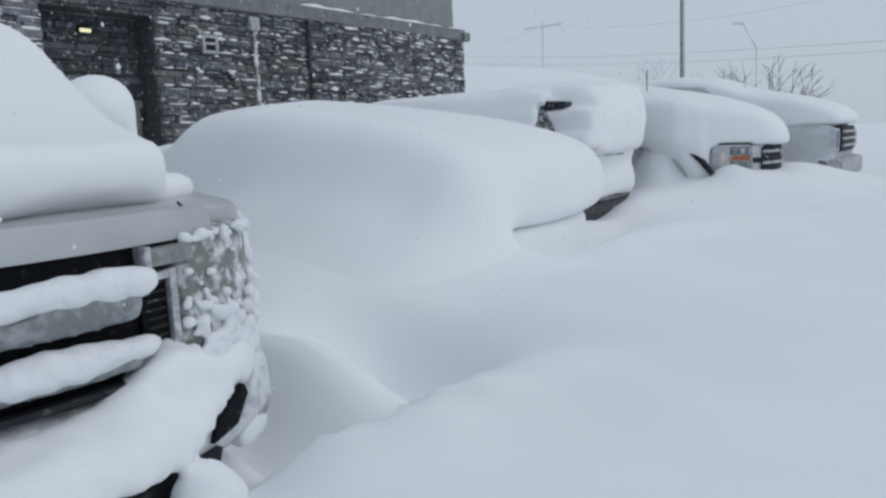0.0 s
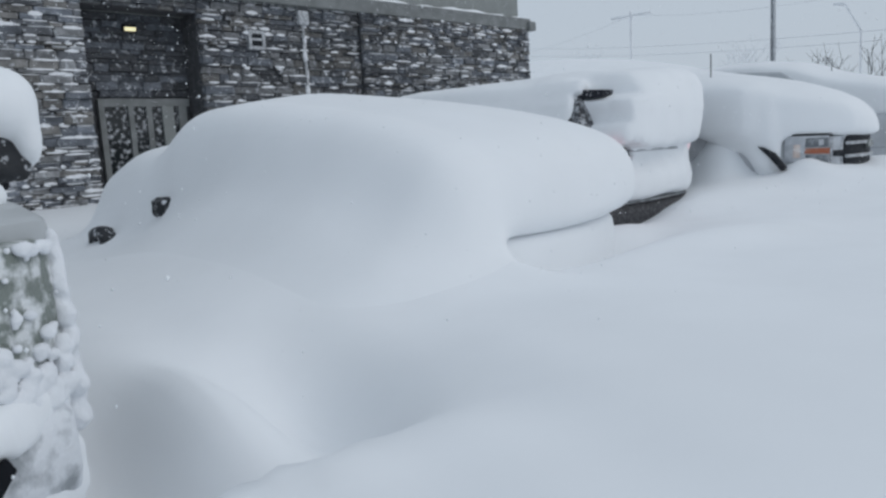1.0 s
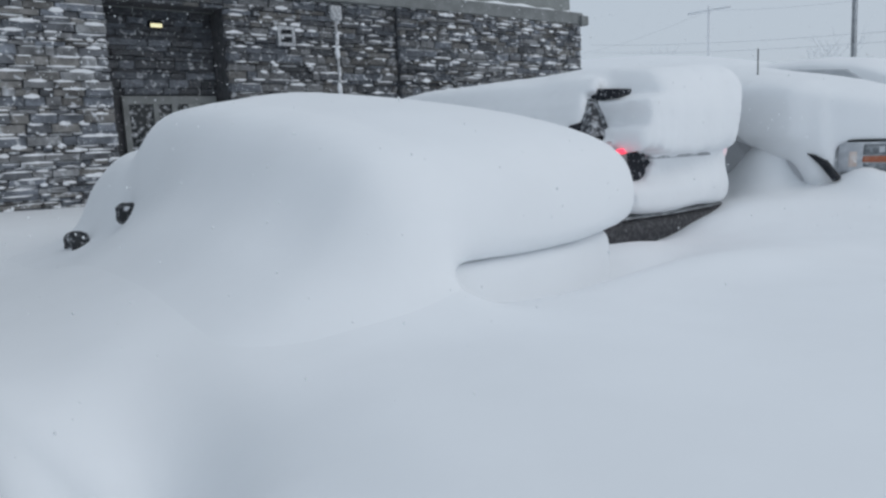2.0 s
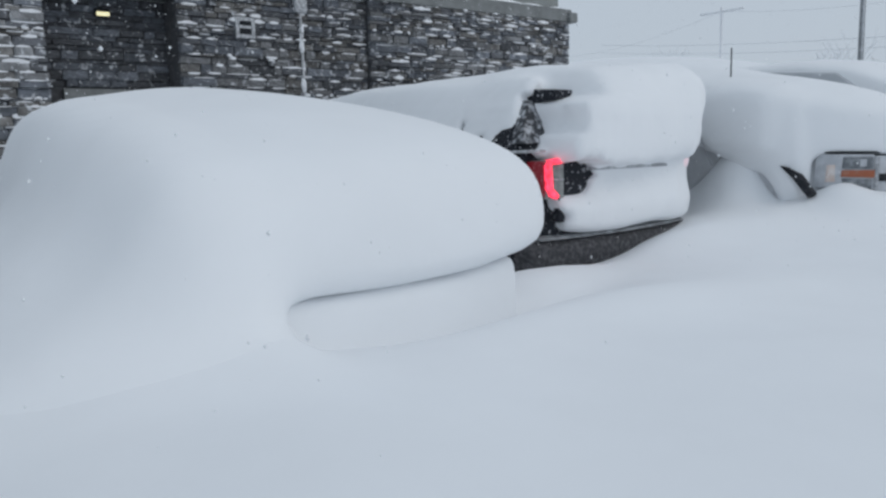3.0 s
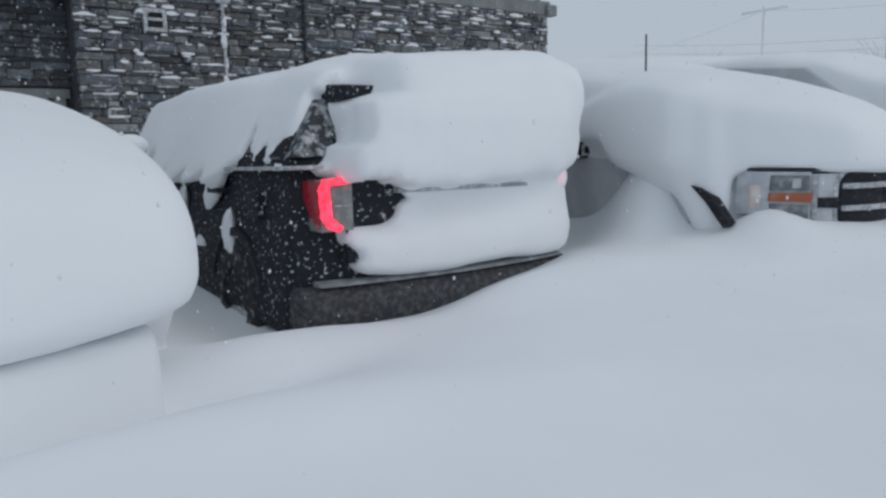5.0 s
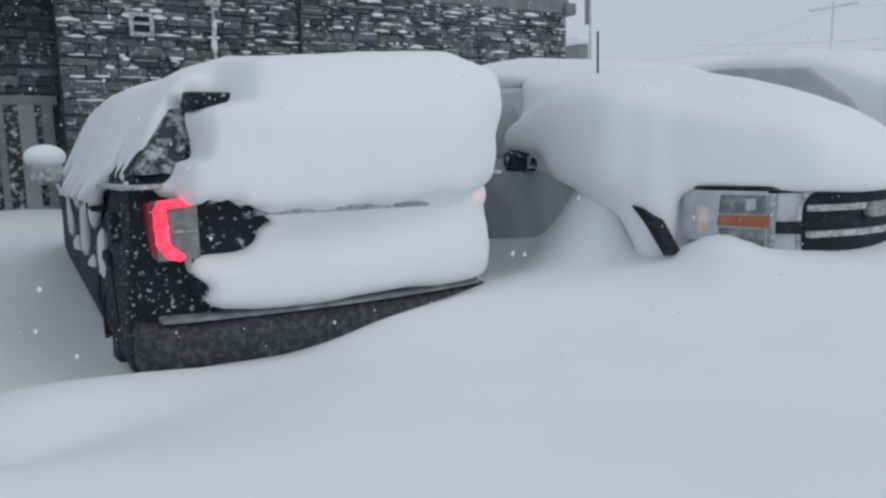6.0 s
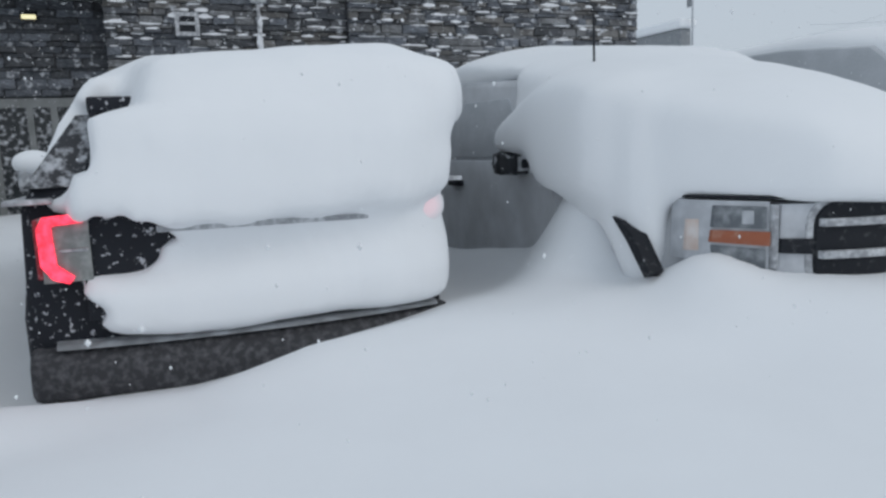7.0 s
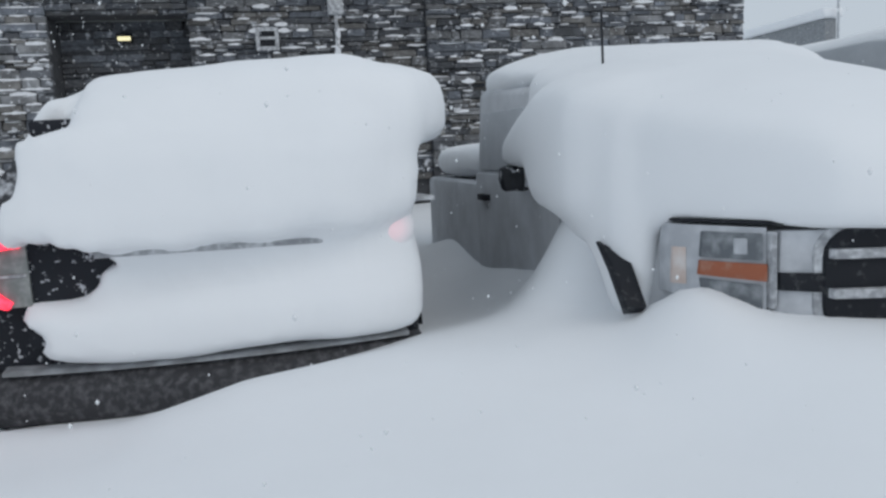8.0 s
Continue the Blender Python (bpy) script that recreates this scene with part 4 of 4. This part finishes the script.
grille = slab_x("grille", [(-0.56, 0.72), (0.56, 0.72), (0.58, 1.16), (-0.58, 1.16)], 0.05, 0.2, BLACK_VOID, white_truck, "black grille crossed by chrome bars packed with snow", bow=0.22)
for name, z0, z1 in (("upper_bar", 0.925, 1.07), ("lower_bar", 0.765, 0.86)):
    bar = part(name, crusted_bar(0.335, z0, z1), BAR_GREY, grille, "chrome bar caked with frozen snow")
    r = random.Random(int(z0 * 100))
    balls = []
    for _ in range(62):
        a = r.uniform(-0.34, 0.34)
        q = r.uniform(0.005, 0.018)
        top = r.random() < 0.9
        balls.append(((a, 0.22 * a * a - (0.02 if top else 0.045), z1 - 0.01 + r.uniform(-0.015, 0.012) if top else r.uniform(z0 + 0.04, z1)), (q * 1.5, q, q * (0.9 if top else 0.7))))
    part("snow_crust", blob(clumps(balls, 0.012), (-0.52, -0.16, z0 - 0.05), (0.52, 0.2, z1 + 0.09), 0.013), SNOW_ROUGH, bar, "ragged frozen snow")["kind"] = "stuff"
slab_x("grille_lip", [(-0.56, 0.725), (0.56, 0.725), (0.56, 0.745), (-0.56, 0.745)], -0.03, 0.06, DARK_PLASTIC, grille, bow=0.22)
for side in (-1, 1):
    cell = slab_x("grille_end", [(side * 0.34, 0.83), (side * 0.46, 0.80), (side * 0.46, 1.06), (side * 0.34, 1.06)], 0.02, 0.08, BLACK_VOID, grille, "dark mesh cell", bow=0.22)
    for k in range(7):
        slab_x("mesh_rib", [(side * 0.355, 0.85 + 0.03 * k), (side * 0.44, 0.85 + 0.03 * k), (side * 0.44, 0.857 + 0.03 * k), (side * 0.355, 0.857 + 0.03 * k)], 0.005, 0.03, TYRE, cell, bow=0.22)
    slab_x("chrome_frame", [(side * 0.33, 1.06), (side * 0.475, 1.075), (side * 0.475, 0.80), (side * 0.445, 0.80), (side * 0.445, 1.045), (side * 0.33, 1.04)], -0.01, 0.05, FROSTED_TRIM, grille, "frosted chrome frame", bow=0.22)
    lamp = part("headlight", crusted_lamp(side), CRUSTED_LAMP, white_truck, "headlight crusted with clumps of snow")
    r = random.Random(20 + side)
    balls = []
    for _ in range(135):
        a, zz = r.uniform(0.50, 0.97), min(1.17, max(0.70, r.choice((r.uniform(0.68, 0.80), r.uniform(0.70, 0.95), r.uniform(0.72, 1.18), r.gauss(1.165, 0.012)))))
        yy = 0.04 + 0.22 * a * a + 0.5 * max(a - 0.72, 0) ** 1.3 - 0.045
        q = r.uniform(0.005, 0.014) if zz > 0.9 else r.uniform(0.006, 0.022)
        balls.append(((side * a, yy, zz), (q * 1.2, q, q)))
    for k in range(16):
        zz, q = 0.56 + 0.6 * k / 15, r.uniform(0.028, 0.05) * (1.25 - 0.5 * k / 15)
        balls.append(((side * (0.995 - 0.01 * k / 15 + r.uniform(-0.01, 0.01)), 0.37 + r.uniform(-0.01, 0.02), zz), (q, q * 1.6, 0.05)))
    for k in range(14):
        a, q = 0.50 + 0.48 * k / 13, r.uniform(0.018, 0.034)
        balls.append(((side * a, 0.0 + 0.22 * a * a + 0.5 * max(a - 0.72, 0) ** 1.3, 0.69 + r.uniform(-0.015, 0.02)), (q * 1.5, q, q)))
    lo, hi = sorted((side * 0.45, side * 1.12))
    part("snow_crust", blob(clumps(balls, 0.006), (lo, -0.1, 0.48), (hi, 0.55, 1.25), 0.010), SNOW_ROUGH, lamp, "clumps of frozen snow")["kind"] = "stuff"
    slab_x("marker_lamp", [(side * 0.36, 1.09), (side * 0.55, 1.09), (side * 0.55, 1.155), (side * 0.36, 1.15)], -0.02, 0.08, LAMP_GREY, white_truck, "grey side marker lens", bow=0.22)
    slab_x("marker_rim", [(side * 0.345, 1.08), (side * 0.37, 1.08), (side * 0.37, 1.16), (side * 0.345, 1.16)], -0.025, 0.05, FROSTED_TRIM, white_truck, bow=0.22)
    fog = slab_x("fog_lamp", [(side * 0.50, 0.45), (side * 0.64, 0.47), (side * 0.72, 0.56), (side * 0.70, 0.60), (side * 0.54, 0.53)], -0.125, 0.10, BLACK_VOID, white_truck, "dark fog-lamp opening", bow=0.30)
    wheel = part("wheel", ring(0.0, 0.24, 0.43, 0.26), TYRE, white_truck, "black tyre sunk in snow")
    wheel.location = (side * 0.86, 1.1, 0.43)
    wheel = part("wheel", ring(0.0, 0.24, 0.43, 0.26), TYRE, white_truck, "black tyre sunk in snow")
    wheel.location = (side * 0.86, 4.8, 0.43)
prism("bumper", [(0.4, 0.34), (-0.06, 0.36), (-0.10, 0.46), (-0.08, 0.64), (0.02, 0.70), (0.4, 0.72)], -0.95, 0.95, BUMPER_CHROME, white_truck, 0.04, bow=0.30, label="chrome bumper caked with snow")
slab_x("lower_grille", [(-0.5, 0.30), (0.5, 0.30), (0.55, 0.42), (-0.55, 0.42)], -0.095, 0.1, DARK_PLASTIC, white_truck, bow=0.22)
mirror = part("mirror", blob(lambda x, y, z: box_sd(x, y, z, (0, 0, 0), (0.13, 0.10, 0.19), 0.05) + 0.012 * wobble(x, y, z, 35), (-0.25, -0.25, -0.3), (0.25, 0.25, 0.3), 0.025), CRUSTED, white_truck, "black tow mirror under a cap of snow")
mirror.location = (1.32, 2.05, 1.53)
part("mirror_snow", blob(lambda x, y, z: smin(ball_sd(x, y, z, (0, 0, 0.02), (0.21, 0.20, 0.18)), ball_sd(x, y, z, (0.13, 0, -0.15), (0.07, 0.12, 0.2)), 0.05) + 0.02 * wobble(x, y, z, 9), (-0.4, -0.4, -0.5), (0.4, 0.4, 0.4), 0.03), SNOW, mirror, "rounded cap of snow").location = (0.0, 0.0, 0.2)
part("mirror_arm", bm_box(0.95, 1.35, 2.02, 2.10, 1.30, 1.36, 0.02), DARK_PLASTIC, white_truck)
part("wiper_washer", rod((0.62, 0.22, 1.28), (0.68, 0.14, 1.17), 0.005), DARK_PLASTIC, white_truck, "thin dark seam at the bonnet corner")


def white_snow(x, y, z):
    n = 0.015 * wobble(x, y, z, 5.0)
    top = 1.53 + 0.55 * step(0.25, 1.9, y) + 0.35 * step(1.4, 2.8, y) - 0.05 * x * x
    front = 0.14 + 0.20 * x ** 2
    side = smax(np.abs(x) - 0.74 - 0.16 * step(0.5, 1.8, y), smax(front - y, y - 4.7, 0.2), 0.16)
    slab_part = smax(smax(side, z - top, 0.07), 1.26 + 0.03 * np.sin(5 * x) - z, 0.08)
    skirt = smax(smax(np.abs(x) - 0.99, smax(0.30 + 0.25 * x * x - y, y - 4.5, 0.1), 0.1), smax(z - 1.37 - 0.03 * wobble(x, y, z, 6), 1.24 - z, 0.05), 0.06)
    return smin(slab_part, skirt, 0.04) + n


part("snow_cover", blob(white_snow, (-1.15, -0.2, 1.1), (1.15, 5.0, 2.65), 0.04), SNOW, white_truck, "thick slab of snow on bonnet and cab")


def bumper_load(x, y, z):
    """Snow heaped on the bumper, thinner over the corners, with lumps broken off below."""
    bow = 0.28 * x ** 2
    n = 0.022 * wobble(x, y, z, 6) + 0.016 * wobble(z, x, y, 15) + 0.009 * wobble(y, z, x, 37)
    ridge = 0.695 + 0.14 * hump(x, 0.42, 0.17) + 0.025 * np.sin(7 * x) - 0.10 * step(0.55, 0.72, x)
    heap = smax(smax(np.abs(x) - 0.66, np.abs(y - bow) - 0.13 - 0.15 * step(0.78, 0.46, z) * step(0.75, 0.45, np.abs(x)), 0.06), smax(z - ridge, 0.46 + 0.10 * step(0.35, 0.6, np.abs(x)) - z, 0.07), 0.08)
    a = np.abs(x)
    edge = 0.28 * a * a + 0.45 * np.clip(a - 0.72, 0, 1) ** 1.2
    corner = smax(smax(np.abs(a - 0.80) - 0.22, np.abs(y - edge - 0.03) - 0.13, 0.05), smax(z - 0.745, 0.585 - z, 0.05), 0.06)
    rim = smax(smax(np.abs(a - 0.84) - 0.17, np.abs(y - edge - 0.02) - 0.13, 0.05), smax(z - 0.46 - 0.35 * np.clip(a - 0.74, 0, 1), 0.30 - z, 0.05), 0.05)
    lump = ball_sd(x, y, z, (0.36, -0.20, 0.36), (0.11, 0.12, 0.12))
    return smin(smin(smin(heap, corner, 0.04), lump, 0.03), rim, 0.02) + n


part("bumper_snow", blob(bumper_load, (-1.2, -0.5, 0.15), (1.2, 0.8, 1.0), 0.022), SNOW, white_truck, "clumped snow heaped on the bumper")

# ---- fittings on the building ----
vent = thing("wall_vent", 9.3, W_LEFT - 0.03, "pale square vent frame on the stone wall", "vent", z=3.6)
for name, bm in (("frame_top", bm_box(-0.18, 0.18, -0.05, 0.06, 0.12, 0.18)), ("frame_bottom", bm_box(-0.18, 0.18, -0.05, 0.06, -0.18, -0.12)),
                 ("frame_side", bm_box(-0.18, -0.12, -0.05, 0.06, -0.12, 0.12)), ("frame_side", bm_box(0.12, 0.18, -0.05, 0.06, -0.12, 0.12)),
                 ("slat", bm_box(-0.12, 0.12, -0.04, 0.05, -0.01, 0.035))):
    part(name, bm, FROSTED_TRIM, vent, smooth=False)
part("opening", bm_box(-0.12, 0.12, -0.02, 0.055, -0.12, 0.12), DARK_PLASTIC, vent, smooth=False)
pipe = thing("wall_conduit", 10.42, W_LEFT - 0.06, "pale vertical conduit with snow stuck along it", "pipe", z=0.4)
part("tube", rod((0, 0, 0), (0, 0, 3.75), 0.03), FROSTED_TRIM, pipe)
part("snow_crust", blob(lambda x, y, z: np.hypot(x + 0.012 * np.sin(9 * z), y) - 0.034 - 0.022 * np.sin(5 * z) * np.sin(13 * z + 1) - 0.012 * wobble(x, y, z, 31), (-0.12, -0.12, 1.6), (0.12, 0.12, 3.7), 0.022), SNOW_ROUGH, pipe, "ragged strip of frozen snow")
part("head_box", bm_box(-0.13, 0.13, -0.06, 0.1, 3.55, 3.85, 0.03), FROSTED_TRIM, pipe, "pale box at the head of the conduit")
porch_lamp = thing("wall_lamp", 7.05, 13.45, "small lit lamp on the porch wall", "lamp", z=3.75)
part("housing", bm_box(-0.12, 0.12, -0.08, 0.06, -0.05, 0.08, 0.02), DARK_PLASTIC, porch_lamp)
part("diffuser", bm_box(-0.10, 0.10, -0.11, -0.07, -0.045, 0.02, 0.01), LAMP_LIT, porch_lamp, "glowing warm diffuser")
door = thing("door_1", 7.2, 13.45, "dark glazed double door with grey stiles in a porch", "door")
tagged(door, kind="structure")
part("door_frame", bm_box(-0.85, 0.85, -0.05, 0.1, 2.38, 2.52), TRIM, door, smooth=False)
for x0, x1 in ((-0.85, -0.75), (-0.33, -0.24), (0.0, 0.10), (0.30, 0.52), (0.62, 0.78)):
    part("stile", bm_box(x0, x1, -0.05, 0.1, 0.3, 2.38), STUCCO if x0 == 0.30 else TRIM, door, smooth=False)
part("pane", bm_box(-0.75, 0.75, 0.0, 0.04, 0.3, 2.38), GLASS_DARK, door, smooth=False)

# ---- lamp post, poles, wires and brush beyond the row ----
lamp_post = thing("lamp_post", 28.4, 10.17, "tall grey steel lamp post", "lamp post")
part("post", rod((0, 0, 0), (0, 0, 9), 0.10, 0.075), FAR_GREY, lamp_post)
part("conduit", rod((-0.10, -0.07, 0), (-0.10, -0.07, 9), 0.03), FAR_PALE, lamp_post)
part("base", rod((0, 0, 0), (0, 0, 1.1), 0.3), FAR_PALE, lamp_post)
part("head", bm_box(-0.9, 0.2, -0.18, 0.18, 8.95, 9.1, 0.04), FAR_GREY, lamp_post)

utility = thing("utility_pole", 75.0, 42.65, "distant utility pole with a crossarm, coloured pale for haze", "utility pole")
part("pole", rod((0, 0, -1), (0, 0, 14.2), 0.17, 0.13), FAR_FAINT, utility)
part("crossarm", bm_box(-0.1, 0.1, -2.4, 2.4, 13.65, 13.85), FAR_FAINT, utility)

far_lamp = thing("street_lamp", 40.0, 10.5, "distant curved street lamp, coloured pale for haze", "street lamp")
part("post", rod((0, 0, 0), (0, 0.05, 5.4), 0.07, 0.05), FAR_FAINT, far_lamp)
part("arm", rod((0, 0.05, 5.4), (0, 0.75, 6.7), 0.05, 0.04), FAR_FAINT, far_lamp)
part("head", rod((0, 0.75, 6.7), (0, 1.25, 6.75), 0.08, 0.05), FAR_FAINT, far_lamp)

for k, (a, b, sag) in enumerate((((60, 46, 10.0), (40, 2.0, 5.0), 0.5), ((60, 46, 9.3), (40, 2.0, 4.55), 0.5), ((75, 42.65, 13.8), (60, 5, 10.8), 1.2), ((75, 42.65, 13.8), (85, 75, 13.0), 1.0))):
    wire = thing("overhead_wire", a[0], a[1], "thin grey overhead wire", "wire", "overhead wires")
    va, vb = Vector(a), Vector(b)
    verts, faces = [], []
    for i in range(21):
        p = va.lerp(vb, i / 20) - Vector((a[0], a[1], sag * 4 * (i / 20) * (1 - i / 20)))
        verts += [(p.x, p.y, p.z), (p.x, p.y + 0.015, p.z + 0.02), (p.x, p.y, p.z + 0.04)]
    for i in range(20):
        for j in range(3):
            faces.append((3 * i + j, 3 * i + (j + 1) % 3, 3 * i + 3 + (j + 1) % 3, 3 * i + 3 + j))
    part("cable", (verts, [], faces), FAR_FAINT, wire)


def branchy(name, s, d, z, height, spread, mat, seed, label, stems=7, depth=3, thick=0.02):
    """A leafless shrub: stems that fork into finer twigs."""
    r = random.Random(seed)
    shrub = thing(name, s, d, label, "shrub", z=z)
    def grow(bm, p, way, length, rad, level):
        q = p + way * length
        m = rod(p, q, rad, rad * 0.65)
        me = bpy.data.meshes.new("twig")
        m.to_mesh(me)
        m.free()
        bm.from_mesh(me)
        bpy.data.meshes.remove(me)
        if level:
            for _ in range(r.choice((2, 3))):
                turn = (way + Vector((r.uniform(-1, 1), r.uniform(-1, 1), r.uniform(-0.5, 0.6))) * 0.65).normalized()
                grow(bm, p.lerp(q, r.uniform(0.5, 1)), turn, length * r.uniform(0.5, 0.8), rad * 0.65, level - 1)
    for i in range(stems):
        bm = bmesh.new()
        a = 2 * math.pi * i / stems + r.uniform(-0.3, 0.3)
        way = Vector((math.cos(a) * spread, math.sin(a) * spread, r.uniform(0.7, 1.3))).normalized()
        grow(bm, Vector((0, 0, 0)), way, height * r.uniform(0.45, 0.65), thick, depth)
        part("branch", bm, mat, shrub)
    return shrub


branchy("bush", 24.0, 6.1, 0.9, 2.7, 0.85, BRANCH, 3, "bare dark shrub standing in snow", stems=12, depth=3, thick=0.022)
branchy("bush", 40.0, 15.95, 2.6, 3.0, 0.3, FAR_FAINT, 5, "distant bare shrub coloured pale for haze", stems=6, depth=3, thick=0.03)
branchy("bush", 60.0, 39.7, 5.0, 3.6, 0.6, FAR_FAINT, 6, "distant bare shrub coloured pale for haze", stems=6, depth=3, thick=0.04)

# low stone wall with snow on it, and a flag pole, beyond the building's corner
annex = thing("garden_wall", 41.0, 43.5, "distant low grey stone wall capped with snow", "wall")
part("masonry", bm_box(-0.4, 0.4, -5.0, 9, 0.0, 8.15, 0.05), FAR_GREY, annex, smooth=False)
part("snow_cap", bm_box(-0.7, 0.7, -5.3, 9.2, 8.18, 8.75, 0.2, 3), SNOW, annex)
bank = part("snow_bank", blob(lambda x, y, z: ball_sd(x, y, z, (0, 0, 0), (16, 22, 7.3)), (-17, -23, -0.5), (17, 23, 7.8), 0.9), SNOW)
bank.matrix_world = ROW @ pose(50, 38, 0)
tagged(bank, "broad distant rise of snow", "snow", kind="structure")
flag_pole = thing("flag_pole", 41.0, 37.9, "pale flag pole with a limp flag", "flag pole")
part("pole", rod((0, 0, 6), (0, 0, 15), 0.07, 0.05), FAR_PALE, flag_pole)
part("flag", bm_box(-0.03, 0.03, 0.08, 0.5, 9.4, 11.6, 0.02), FAR_GREY, flag_pole, "grey limp flag")

# ---- falling snow ----
rng2 = np.random.RandomState(11)
N = 14000
P = np.stack([rng2.uniform(-1, 19, N), rng2.uniform(1.4, 12.3, N), rng2.uniform(0.6, 5.0, N)], 1)
rad = 0.002 + 0.005 * rng2.power(0.45, N)
oct_v = np.array([(1, 0, 0), (-1, 0, 0), (0, 1, 0), (0, -1, 0), (0, 0, 1.4), (0, 0, -1.4)])
oct_f = np.array([(0, 2, 4), (2, 1, 4), (1, 3, 4), (3, 0, 4), (2, 0, 5), (1, 2, 5), (3, 1, 5), (0, 3, 5)])
flakes = part("falling_snow", ((P[:, None] + oct_v[None] * rad[:, None, None]).reshape(-1, 3).tolist(), [], (oct_f[None] + 6 * np.arange(N)[:, None, None]).reshape(-1, 3).tolist()), SNOW)
flakes.matrix_world = ROW
tagged(flakes, "sparse white snowflakes falling through the air", "snow", kind="stuff")

# ---- stones of the walls ----
dashes = []
lay(4.2, 6.05, W_LEFT, 0.6, W_TOP, wall_a, None, dashes, 0.95)
snow_dashes("course_snow", dashes, wall_a)
dashes = []
lay(8.1, 11.9, W_LEFT, 1.2, W_TOP, wall_b, (8.0, 12.0, 1.9), dashes, 0.6)
snow_dashes("course_snow", dashes, wall_b)
dashes = []
lay(11.9, 17.8, W_RIGHT, 1.4, W_TOP, wall_c, (11.8, 13.6, 2.4), dashes, 0.5)
snow_dashes("course_snow", dashes, wall_c)
dashes = []
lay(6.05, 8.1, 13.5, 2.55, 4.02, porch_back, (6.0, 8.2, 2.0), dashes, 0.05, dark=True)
lay(6.05, 8.1, W_LEFT, 4.02, W_TOP, lintel, (6.0, 8.2, 2.0), dashes, 0.2)
